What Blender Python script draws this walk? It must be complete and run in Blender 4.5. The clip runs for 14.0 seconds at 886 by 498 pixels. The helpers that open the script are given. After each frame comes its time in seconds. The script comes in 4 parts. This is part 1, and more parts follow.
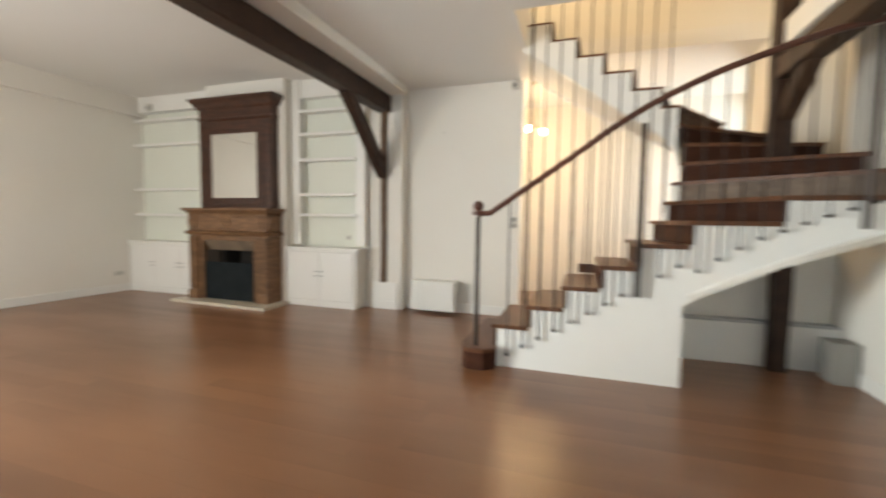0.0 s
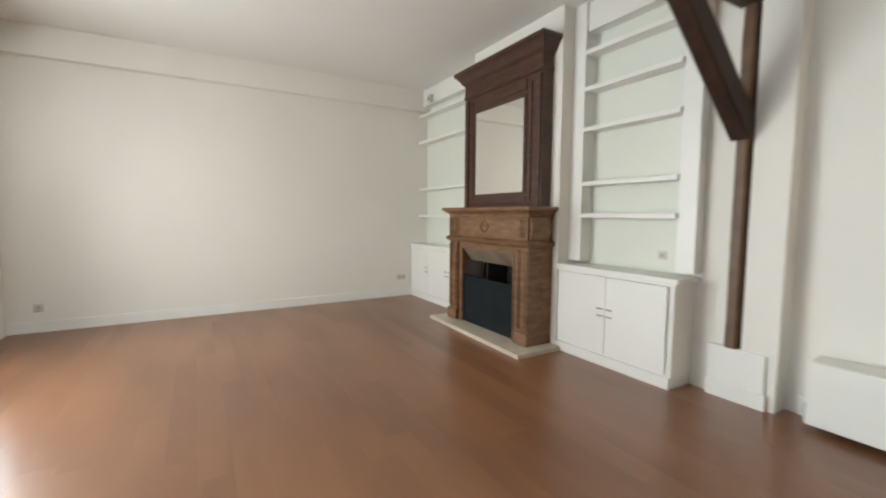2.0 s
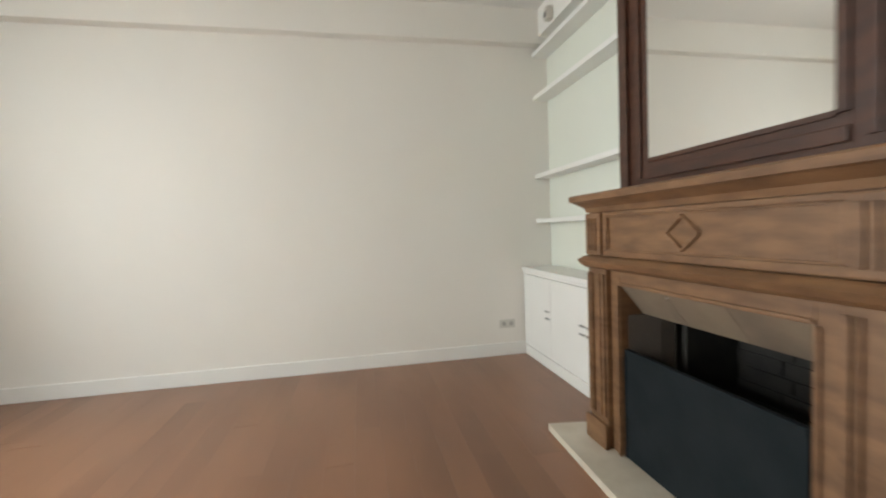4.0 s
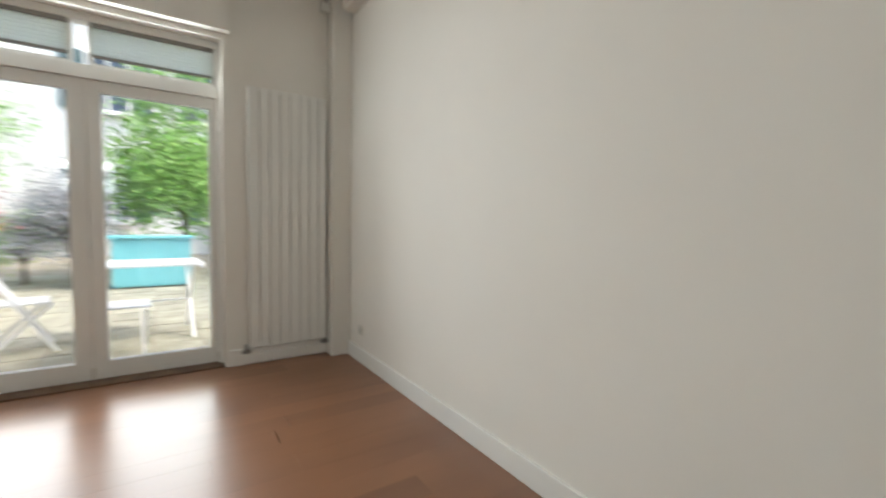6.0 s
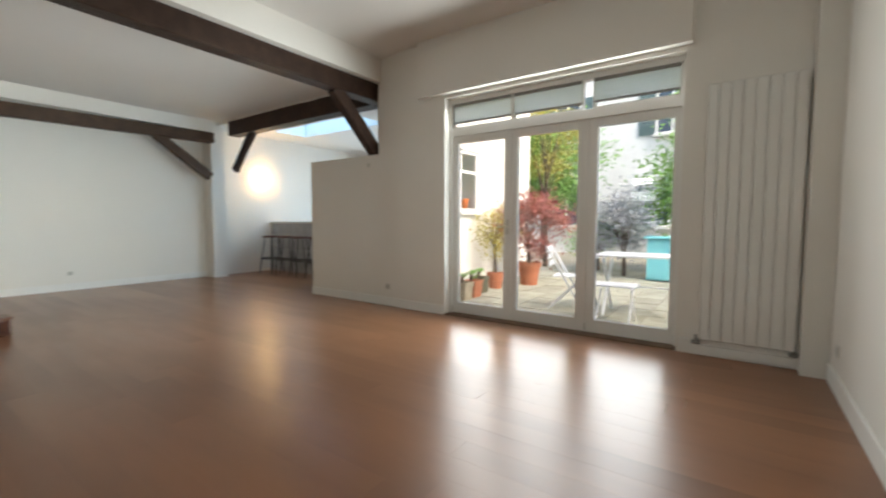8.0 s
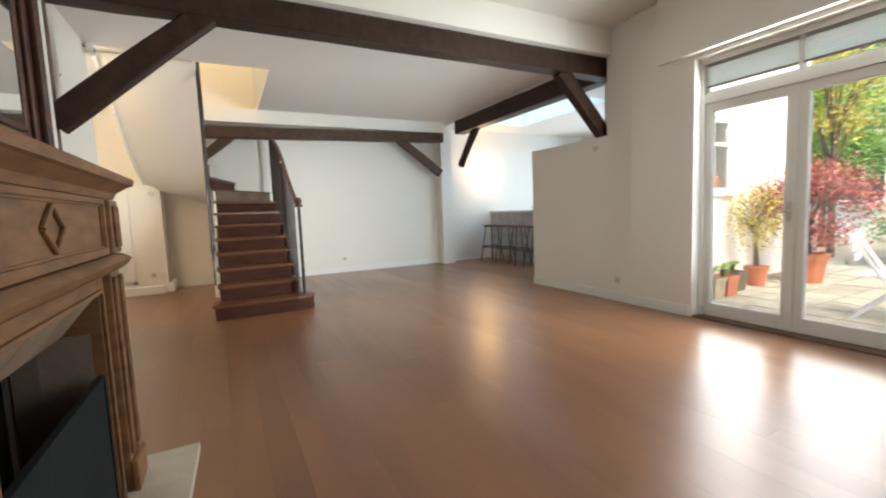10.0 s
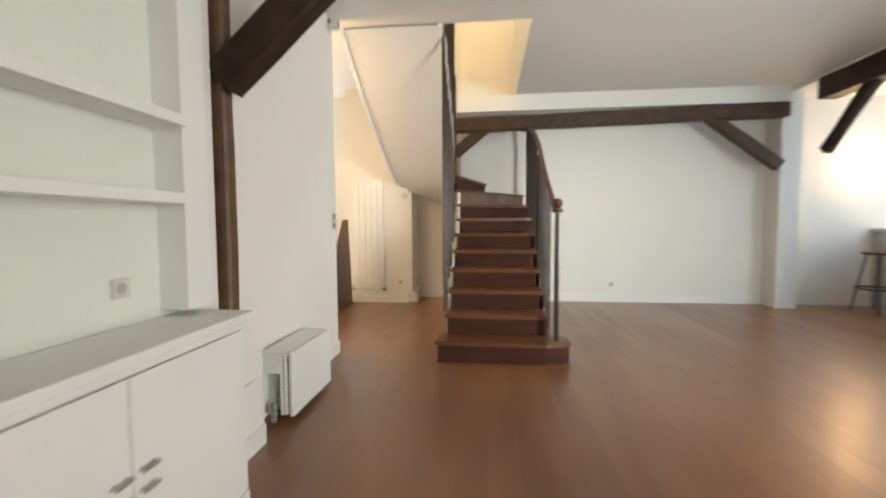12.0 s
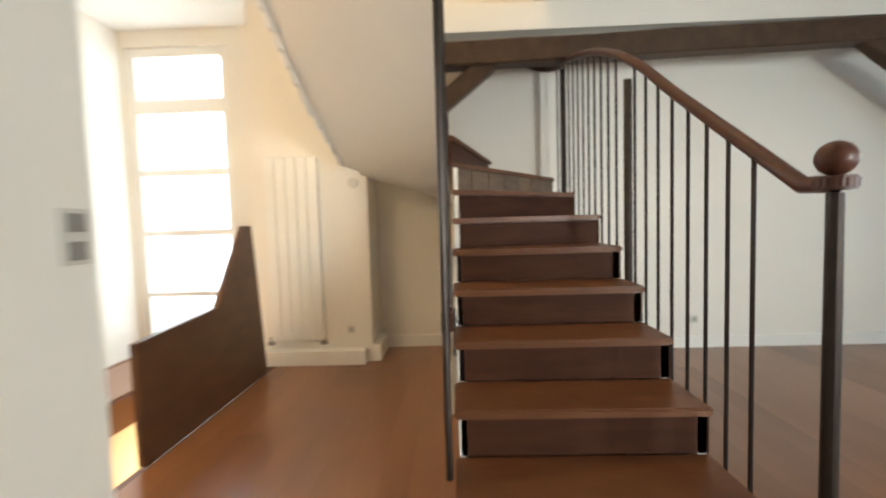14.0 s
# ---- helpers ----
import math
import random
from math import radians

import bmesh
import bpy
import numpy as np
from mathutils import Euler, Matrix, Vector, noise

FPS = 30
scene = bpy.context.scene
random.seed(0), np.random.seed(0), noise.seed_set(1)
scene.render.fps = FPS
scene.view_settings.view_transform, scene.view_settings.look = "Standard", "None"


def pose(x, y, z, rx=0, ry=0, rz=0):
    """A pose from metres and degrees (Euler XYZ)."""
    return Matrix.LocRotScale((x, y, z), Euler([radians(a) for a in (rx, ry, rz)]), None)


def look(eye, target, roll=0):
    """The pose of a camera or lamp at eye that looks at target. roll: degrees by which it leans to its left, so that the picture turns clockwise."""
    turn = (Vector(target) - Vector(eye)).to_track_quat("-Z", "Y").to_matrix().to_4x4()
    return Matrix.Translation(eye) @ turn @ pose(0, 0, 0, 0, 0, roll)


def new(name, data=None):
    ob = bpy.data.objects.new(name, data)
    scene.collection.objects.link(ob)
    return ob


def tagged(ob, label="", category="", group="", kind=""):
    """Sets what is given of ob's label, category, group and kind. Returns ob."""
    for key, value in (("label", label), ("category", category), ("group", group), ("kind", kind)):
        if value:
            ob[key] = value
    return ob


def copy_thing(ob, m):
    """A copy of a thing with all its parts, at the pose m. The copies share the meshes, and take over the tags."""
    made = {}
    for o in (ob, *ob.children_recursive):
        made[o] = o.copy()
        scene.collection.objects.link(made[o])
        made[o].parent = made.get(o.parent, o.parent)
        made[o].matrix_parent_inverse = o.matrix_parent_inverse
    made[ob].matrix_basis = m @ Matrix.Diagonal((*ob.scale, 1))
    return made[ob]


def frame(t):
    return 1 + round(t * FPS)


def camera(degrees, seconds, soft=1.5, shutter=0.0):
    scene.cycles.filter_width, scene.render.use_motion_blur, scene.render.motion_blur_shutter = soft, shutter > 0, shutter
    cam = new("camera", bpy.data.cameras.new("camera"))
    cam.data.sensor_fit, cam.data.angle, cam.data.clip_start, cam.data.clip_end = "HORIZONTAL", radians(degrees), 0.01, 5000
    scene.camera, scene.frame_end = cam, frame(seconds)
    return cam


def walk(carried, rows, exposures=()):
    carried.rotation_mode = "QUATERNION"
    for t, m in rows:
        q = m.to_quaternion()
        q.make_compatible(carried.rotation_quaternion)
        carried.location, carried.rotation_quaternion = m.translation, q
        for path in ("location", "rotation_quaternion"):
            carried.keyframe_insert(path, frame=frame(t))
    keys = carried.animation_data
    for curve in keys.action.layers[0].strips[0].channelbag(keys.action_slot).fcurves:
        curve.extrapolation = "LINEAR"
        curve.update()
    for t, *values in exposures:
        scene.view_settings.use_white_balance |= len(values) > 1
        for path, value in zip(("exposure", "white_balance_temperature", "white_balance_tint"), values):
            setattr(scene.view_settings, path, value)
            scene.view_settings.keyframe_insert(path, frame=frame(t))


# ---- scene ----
cam = camera(92.8, 14.0, soft=2.0, shutter=0.5)

PATH = [
    (0, (7.213, -0.262, 1.236), (6.582, 1.631, 1.101), 0.8),
    (0.3, (7.107, 0.016, 1.244), (6.135, 1.757, 1.093), 0.6),
    (0.5, (7.052, 0.169, 1.251), (5.935, 1.821, 1.095), 0.6),
    (0.6, (7.004, 0.255, 1.273), (5.841, 1.876, 1.132), 0.8),
    (0.8, (6.924, 0.473, 1.287), (5.694, 2.042, 1.127), 0.6),
    (1, (6.823, 0.746, 1.244), (5.525, 2.26, 1.091), 0.1),
    (1.5, (6.542, 1.317, 1.251), (4.972, 2.547, 1.101), 0.6),
    (1.8, (6.25, 1.57, 1.273), (4.578, 2.659, 1.136), 1.1),
    (2, (6.053, 1.784, 1.293), (4.336, 2.796, 1.129), 0.3),
    (2.2, (5.852, 1.979, 1.282), (4.082, 2.898, 1.136), -0.0),
    (4.5, (3.114, 3.461, 1.21), (1.123, 3.588, 1.066), -0.5),
    (5, (2.457, 3.596, 1.278), (0.487, 3.333, 1.052), 1.0),
    (5.3, (2.176, 3.506, 1.303), (0.276, 2.931, 1.061), -0.3),
    (5.5, (1.927, 3.594, 1.286), (0.172, 2.663, 1.059), 0.8),
    (5.7, (1.709, 3.646, 1.249), (0.191, 2.36, 1.043), 1.9),
    (6, (1.386, 3.555, 1.199), (0.27, 1.901, 1.063), 1.3),
    (6.2, (1.209, 3.598, 1.183), (0.378, 1.781, 1.086), 2.1),
    (6.5, (0.996, 3.554, 1.184), (0.699, 1.579, 1.092), 1.6),
    (6.8, (0.772, 3.538, 1.096), (1.105, 1.567, 1.029), 0.8),
    (7, (0.721, 3.565, 1.09), (1.339, 1.664, 1.018), 0.7),
    (7.5, (0.614, 3.692, 1.092), (1.53, 1.916, 1.013), 0.1),
    (8, (0.552, 3.979, 1.107), (1.7, 2.347, 0.977), 0.1),
    (8.5, (0.474, 4.028, 1.177), (1.922, 2.658, 1.011), -0.0),
    (8.7, (0.462, 4.058, 1.182), (1.99, 2.779, 1.021), -0.3),
    (11, (1.406, 3.899, 1.149), (3.363, 3.524, 0.982), -1.7),
    (11.5, (1.864, 3.719, 1.119), (3.860, 3.795, 1.020), 0.1),
    (12, (2.69, 3.77, 1.188), (4.675, 3.985, 1.071), -0.3),
    (12.3, (3.138, 3.875, 1.247), (5.098, 4.214, 1.039), 2.6),
    (12.5, (3.334, 3.896, 1.233), (5.281, 4.331, 1.09), 1.6),
    (12.9, (3.86, 3.856, 1.229), (5.803, 4.304, 1.08), -0.2),
    (13.3, (4.403, 3.97, 1.225), (6.337, 4.45, 1.057), -0.1),
    (13.7, (4.921, 4.087, 1.217), (6.893, 4.409, 1.119), -0.4),
    (14, (5.273, 4.147, 1.223), (7.269, 4.21, 1.109), -1.7),
]
walk(cam, [(t, look(eye, aim, roll)) for t, eye, aim, roll in PATH], exposures=[(0.0, 2.15, 7500, 11), (1.0, 2.35, 7000, 8), (2.2, 2.4, 6800, 8), (4.5, 2.5, 6800, 7), (5.1, 2.6, 6700, 7), (5.8, 2.15, 6700, 7), (6.5, 2.0, 6700, 6), (7.5, 1.8, 6800, 7), (8.7, 1.85, 6900, 8), (11.0, 2.4, 7000, 10), (12.0, 2.2, 7200, 10), (12.5, 2.05, 7300, 10), (14.0, 2.1, 7400, 10)])

# ---- light ----
SUN_EL, SUN_AZ = radians(48), radians(-70)
world = bpy.data.worlds.new("sky")
scene.world = world
world.use_nodes = True
wn = world.node_tree
sky = wn.nodes.new("ShaderNodeTexSky")
sky.sky_type, sky.sun_disc, sky.sun_elevation, sky.sun_rotation = "NISHITA", False, SUN_EL, SUN_AZ
sky.dust_density = 3.0
wn.links.new(sky.outputs[0], wn.nodes["Background"].inputs[0])
wn.nodes["Background"].inputs[1].default_value = 0.15


def lamp(name, kind, where, power, colour, rot=(0, 0, 0), **size):
    data = bpy.data.lights.new(name, kind)
    data.energy, data.color = power, colour
    for key, value in size.items():
        if key == "size":
            data.size = value
        elif key == "size_y":
            data.shape = "RECTANGLE"
            data.size_y = value
        elif key == "angle":
            data.angle = value
        elif key == "radius":
            data.shadow_soft_size = value
        elif key == "spread":
            data.spread = value
    ob = new(name, data)
    ob.matrix_world = pose(*where, *rot)
    return ob


# hazy sun from the west, on the garden and the kitchen wing
sun = lamp("sun", "SUN", (0, 0, 12), 0.7, (1, 0.96, 0.90), angle=radians(10))
sun.matrix_world = look((-6.8, 2.4, 8), (0, 0, 0))
# sky light entering at the openings, plus one added kitchen fill
for px, pw, power in ((1.375, 0.63, 4.5), (2.21, 0.63, 4.5), (2.995, 0.59, 4.5)):
    lamp("daylight_door", "AREA", (px, -0.04, 1.085), power, (0.86, 0.93, 1.0), (90, 0, -8), size=pw, size_y=1.86, spread=radians(145))
    lamp("daylight_door_slant", "AREA", (px - 0.05, 0.0, 1.2), 4.4, (0.80, 0.92, 1.0), (90, 0, -62), size=0.30, size_y=1.6, spread=radians(75))
lamp("daylight_transom", "AREA", (2.19, -0.19, 2.33), 7, (0.9, 0.96, 1.0), (75, 0, 0), size=2.2, size_y=0.2)
# fill lamp added to brighten the east side, at an unseen south opening
lamp("kitchen_fill", "AREA", (7.3, -4.62, 1.3), 16, (0.64, 0.82, 1.0), (90, 0, 0), size=2.2, size_y=2.0, spread=radians(140))
lamp("daylight_kitchen_window", "AREA", (4.62, -2.31, 1.80), 6, (0.50, 0.74, 1.0), (90, 0, -90), size=0.52, size_y=0.9, spread=radians(110))
lamp("daylight_skylight", "AREA", (7.3, -1.6, 3.27), 3.0, (0.50, 0.78, 1.0), (0, 0, 0), size=2.2, size_y=0.7)
lamp("daylight_hall", "AREA", (9.66, 6.9, 1.6), 13, (0.74, 0.88, 1.0), (90, 0, 90), size=0.95, size_y=2.8)
# lamps of the place
lamp("hall_bulb", "POINT", (6.42, 5.89, 2.50), 12, (1, 0.72, 0.42), radius=0.05)
lamp("hall_bulb", "POINT", (6.60, 6.16, 2.54), 12, (1, 0.72, 0.42), radius=0.05)
lamp("cellar_bulb", "POINT", (8.5, 6.3, -0.7), 4, (1, 0.72, 0.40), radius=0.05)
lamp("sconce_bulb", "POINT", (9.10, -1.40, 2.04), 2.0, (1, 0.78, 0.5), radius=0.07)
lamp("landing_bulb", "POINT", (7.4, 4.3, 5.3), 13, (1, 0.80, 0.54), radius=0.1)


# ---- materials ----
def material(name, colour, rough=0.6, other=None, scale=3.0, mix=0.5, bump=0.1, bump_scale=60.0, metal=0.0, spec=0.5,
             stretch=(1, 1, 1), coat=0.0, per_object=0.0, rough_var=0.0):
    """A surface with variation at two scales, relief, and a shade of its own for each object."""
    m = bpy.data.materials.new(name)
    m.use_nodes = True
    n, l = m.node_tree.nodes, m.node_tree.links
    b = n["Principled BSDF"]
    b.inputs["Roughness"].default_value, b.inputs["Metallic"].default_value = rough, metal
    b.inputs["Coat Weight"].default_value = coat
    b.inputs["Specular IOR Level"].default_value = spec
    b.inputs["Coat Roughness"].default_value = 0.25
    co = n.new("ShaderNodeTexCoord")
    mp = n.new("ShaderNodeMapping")
    mp.inputs["Scale"].default_value = stretch
    geo = n.new("ShaderNodeNewGeometry")
    info = n.new("ShaderNodeObjectInfo")
    shift = n.new("ShaderNodeVectorMath")
    shift.operation = "MULTIPLY_ADD"
    l.new(info.outputs["Random"], shift.inputs[0])
    shift.inputs[1].default_value = (0.6 * (per_object > 0), 0.4 * (per_object > 0), 0.3 * (per_object > 0))
    l.new(geo.outputs["Position"], shift.inputs[2])
    l.new(shift.outputs[0], mp.inputs[0])
    big = n.new("ShaderNodeTexNoise")
    big.inputs["Scale"].default_value, big.inputs["Detail"].default_value = scale, 5
    l.new(mp.outputs[0], big.inputs["Vector"])
    fine = n.new("ShaderNodeTexNoise")
    fine.inputs["Scale"].default_value, fine.inputs["Detail"].default_value = bump_scale, 4
    l.new(mp.outputs[0], fine.inputs["Vector"])
    ramp = n.new("ShaderNodeMapRange")
    ramp.inputs["From Min"].default_value, ramp.inputs["From Max"].default_value = 0.35, 0.65
    l.new(big.outputs[0], ramp.inputs["Value"])
    mx = n.new("ShaderNodeMix")
    mx.data_type = "RGBA"
    other = other or tuple(c * 0.9 for c in colour)
    mx.inputs[6].default_value, mx.inputs[7].default_value = (*colour, 1), (*other, 1)
    k = n.new("ShaderNodeMath")
    k.operation = "MULTIPLY"
    k.inputs[1].default_value = mix
    l.new(ramp.outputs[0], k.inputs[0])
    l.new(k.outputs[0], mx.inputs[0])
    out = mx.outputs[2]
    if per_object:
        hsv = n.new("ShaderNodeHueSaturation")
        rng = n.new("ShaderNodeMapRange")
        rng.inputs["To Min"].default_value, rng.inputs["To Max"].default_value = 1 - per_object, 1 + per_object
        l.new(info.outputs["Random"], rng.inputs["Value"])
        l.new(rng.outputs[0], hsv.inputs["Value"])
        l.new(out, hsv.inputs["Color"])
        out = hsv.outputs[0]
    l.new(out, b.inputs["Base Color"])
    if rough_var:
        rr = n.new("ShaderNodeMapRange")
        rr.inputs["To Min"].default_value, rr.inputs["To Max"].default_value = rough - rough_var, rough + rough_var
        l.new(big.outputs[0], rr.inputs["Value"])
        l.new(rr.outputs[0], b.inputs["Roughness"])
    if bump:
        bp = n.new("ShaderNodeBump")
        bp.inputs["Strength"].default_value, bp.inputs["Distance"].default_value = bump, 0.004
        l.new(fine.outputs[0], bp.inputs["Height"])
        l.new(bp.outputs[0], b.inputs["Normal"])
    return m


def glowing(name, colour, strength):
    m = bpy.data.materials.new(name)
    m.use_nodes = True
    b = m.node_tree.nodes["Principled BSDF"]
    b.inputs["Base Color"].default_value = (*colour, 1)
    b.inputs["Emission Color"].default_value, b.inputs["Emission Strength"].default_value = (*colour, 1), strength
    return m


def glass(name, colour=(1, 1, 1), rough=0.0, ior=1.45):
    m = bpy.data.materials.new(name)
    m.use_nodes = True
    b = m.node_tree.nodes["Principled BSDF"]
    b.inputs["Base Color"].default_value, b.inputs["Roughness"].default_value = (*colour, 1), rough
    b.inputs["Transmission Weight"].default_value, b.inputs["IOR"].default_value = 1.0, ior
    return m


def translucent(name, colour):
    m = bpy.data.materials.new(name)
    m.use_nodes = True
    tree = m.node_tree
    b = tree.nodes.new("ShaderNodeBsdfTranslucent")
    b.inputs[0].default_value = (*colour, 1)
    tree.links.new(b.outputs[0], tree.nodes["Material Output"].inputs[0])
    return m


PLASTER = material("wall_paint", (0.80, 0.77, 0.71), 0.75, (0.76, 0.73, 0.67), 0.8, 0.7, 0.12, 45)
CEIL = material("ceiling_paint", (0.80, 0.78, 0.74), 0.85, (0.77, 0.75, 0.71), 0.6, 0.6, 0.08, 40)
JOINERY = material("joinery_paint", (0.82, 0.81, 0.77), 0.42, (0.78, 0.77, 0.73), 2.0, 0.6, 0.05, 90)
NICHE = material("niche_paint", (0.74, 0.76, 0.68), 0.6, (0.70, 0.72, 0.64), 1.5, 0.5, 0.05, 60)
RADIATOR = material("radiator_enamel", (0.80, 0.79, 0.75), 0.35, (0.76, 0.75, 0.70), 3, 0.5, 0.02, 60)
BEAM = material("dark_beam_oak", (0.028, 0.014, 0.009), 0.5, (0.055, 0.029, 0.018), 9, 0.8, 0.9, 70, spec=0.25, rough_var=0.1)
STAIRBEAM = material("brown_beam_oak", (0.052, 0.028, 0.016), 0.5, (0.085, 0.047, 0.027), 8, 0.8, 0.8, 65, spec=0.25, rough_var=0.1)
POST = material("brown_post_oak", (0.14, 0.072, 0.032), 0.5, (0.08, 0.04, 0.019), 7, 0.8, 0.7, 60, rough_var=0.1)
MANTEL = material("mantel_oak", (0.23, 0.118, 0.054), 0.5, (0.135, 0.066, 0.03), 6, 0.9, 0.35, 90, stretch=(1, 1, 4), rough_var=0.08)
TRUMEAU = material("overmantel_oak", (0.075, 0.027, 0.013), 0.42, (0.042, 0.016, 0.009), 6, 0.9, 0.35, 90, stretch=(1, 1, 4), rough_var=0.08)
FLOORWOOD = material("floor_boards", (0.272, 0.119, 0.055), 0.33, (0.150, 0.063, 0.029), 0.9, 0.8, 0.02, 30, stretch=(0.5, 1.6, 1), per_object=0.05, spec=0.6, coat=0.22, rough_var=0.08)
JOINT = material("board_joint", (0.14, 0.058, 0.022), 0.6)
TREAD = material("tread_oak", (0.15, 0.060, 0.027), 0.4, (0.10, 0.039, 0.018), 6, 0.8, 0.25, 70, stretch=(2, 0.5, 1), per_object=0.08, spec=0.3)
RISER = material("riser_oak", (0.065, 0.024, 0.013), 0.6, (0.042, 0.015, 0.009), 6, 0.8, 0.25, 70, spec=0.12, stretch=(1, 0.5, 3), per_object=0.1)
STAVE = material("pale_riser_wood", (0.16, 0.105, 0.07), 0.6, (0.11, 0.07, 0.048), 8, 0.8, 0.25, 60, stretch=(1, 1, 3), per_object=0.12)
RAIL = material("handrail_mahogany", (0.095, 0.032, 0.019), 0.4, (0.06, 0.020, 0.012), 12, 0.7, 0.1, 80, spec=0.4)
IRON = material("baluster_iron", (0.03, 0.022, 0.019), 0.4, (0.05, 0.035, 0.028), 20, 0.6, 0.1, 120, metal=0.6)
STONE = material("hearth_stone", (0.60, 0.54, 0.44), 0.45, (0.48, 0.42, 0.33), 7, 0.7, 0.3, 60)
SLIP = material("fireplace_slip_stone", (0.24, 0.18, 0.125), 0.6, (0.13, 0.095, 0.07), 3.5, 0.9, 0.3, 50)
SOOT = material("sooty_brick", (0.022, 0.020, 0.019), 0.9, (0.04, 0.035, 0.03), 8, 0.8, 0.8, 40)
CAST = material("cast_iron_plate", (0.010, 0.014, 0.016), 0.7, (0.018, 0.022, 0.024), 6, 0.6, 0.3, 60, spec=0.12)
CHROME = material("brushed_handle", (0.42, 0.42, 0.40), 0.35, metal=0.9, bump=0)
BRASS = material("brass", (0.45, 0.3, 0.12), 0.35, metal=0.9, bump=0)
PLASTIC = material("switch_plastic", (0.62, 0.60, 0.54), 0.4, bump=0)
WELL = material("socket_well_plastic", (0.42, 0.41, 0.37), 0.5, bump=0)
GREYPL = material("grey_plastic", (0.25, 0.24, 0.22), 0.5, bump=0)
PANEL = material("guard_board_wood", (0.10, 0.042, 0.02), 0.42, (0.065, 0.027, 0.013), 4, 0.8, 0.2, 60, stretch=(1, 1, 3))
ORANGE = material("cellar_step_wood", (0.55, 0.22, 0.06), 0.5, (0.42, 0.16, 0.05), 4, 0.7, 0.2, 50)
# darker than SLIP: soot, and the shade on the opening's sides in the colour
SOOTSHADESLIP = material("sooty_shaded_slip", (0.11, 0.08, 0.055), 0.7, (0.05, 0.038, 0.03), 4, 0.9, 0.3, 50)
TILE = material("bar_tile", (0.42, 0.43, 0.45), 0.4, (0.31, 0.32, 0.34), 5, 0.9, 0.2, 40, per_object=0.12)
TOP = material("bar_top", (0.62, 0.62, 0.62), 0.3, (0.5, 0.5, 0.5), 6, 0.6, 0.05, 50)
SEAT = material("stool_seat", (0.10, 0.035, 0.025), 0.45, (0.07, 0.025, 0.018), 10, 0.6, 0.1, 60)
STEEL = material("stool_steel", (0.10, 0.10, 0.10), 0.4, metal=0.9, bump=0)
BLIND = translucent("pleated_blind", (0.92, 0.95, 0.93))
PANE = glass("window_glass")
FROST = glass("frosted_glass", (0.95, 0.98, 1.0), 0.55)
MIRROR = material("mirror_silver", (0.88, 0.89, 0.87), 0.015, metal=1.0, bump=0, mix=0.0)
GLOBE = glowing("lamp_globe", (1.0, 0.64, 0.30), 14)
BULB = glowing("hall_bulb_glow", (1.0, 0.8, 0.5), 14)


# ---- building helpers ----
def add_box(bm, a, b, bevel=0.0, island=True):
    lo, hi = [min(p, q) for p, q in zip(a, b)], [max(p, q) for p, q in zip(a, b)]
    vs = [bm.verts.new((x, y, z)) for x in (lo[0], hi[0]) for y in (lo[1], hi[1]) for z in (lo[2], hi[2])]
    fs = [bm.faces.new([vs[i] for i in f]) for f in
          ((0, 1, 3, 2), (4, 6, 7, 5), (0, 4, 5, 1), (2, 3, 7, 6), (0, 2, 6, 4), (1, 5, 7, 3))]
    if bevel:
        bmesh.ops.bevel(bm, geom=list({e for f in fs for e in f.edges}), offset=bevel, segments=2, affect="EDGES", profile=0.6)


def box(a, b, bevel=0.0):
    bm = bmesh.new()
    add_box(bm, a, b, bevel)
    return bm


def boxes(pairs, bevel=0.0):
    bm = bmesh.new()
    for a, b in pairs:
        add_box(bm, a, b, bevel)
    return bm


def add_rod(bm, a, b, r, seg=8, r2=None):
    a, b = Vector(a), Vector(b)
    d = b - a
    m = Matrix.Translation((a + b) / 2) @ d.to_track_quat("Z", "Y").to_matrix().to_4x4()
    bmesh.ops.create_cone(bm, cap_ends=True, segments=seg, radius1=r, radius2=r if r2 is None else r2, depth=d.length, matrix=m)


def rod(a, b, r, seg=8, r2=None):
    bm = bmesh.new()
    add_rod(bm, a, b, r, seg, r2)
    return bm


def add_timber(bm, a, b, wide, high, seed=0, cuts=10, rough=0.008, bevel=0.012):
    """A hewn beam from a to b with slightly uneven faces."""
    a, b = Vector(a), Vector(b)
    d = b - a
    x = d.normalized()
    side = x.cross(Vector((0, 0, 1)))
    side = side.normalized() if side.length > 0.05 else Vector((0, 1, 0))
    up = side.cross(x).normalized()
    rings = []
    for i in range(cuts + 1):
        p = a + d * i / cuts
        ring = []
        c = bevel
        for u, v in ((-1, -1), (1, -1), (1, 1), (-1, 1)):
            for du, dv in (((c, 0), (0, c)) if (u, v) in ((-1, -1), (1, 1)) else ((0, c), (c, 0))):
                w = side * (u * (wide / 2 - du)) + up * (v * (high / 2 - dv))
                q = p + w
                q += (side * u + up * v) * rough * noise.noise(q * 3.1 + Vector((seed, 0, 0)))
                ring.append(bm.verts.new(q))
        order = [1, 0, 2, 3, 4, 5, 7, 6]
        ring = sorted(ring, key=lambda vv: math.atan2((vv.co - p).dot(up), (vv.co - p).dot(side)))
        rings.append(ring)
    for r0, r1 in zip(rings, rings[1:]):
        for i in range(8):
            bm.faces.new((r0[i], r0[(i + 1) % 8], r1[(i + 1) % 8], r1[i]))
    bm.faces.new(rings[0][::-1])
    bm.faces.new(rings[-1])


def timber(*args, **keys):
    bm = bmesh.new()
    add_timber(bm, *args, **keys)
    return bm


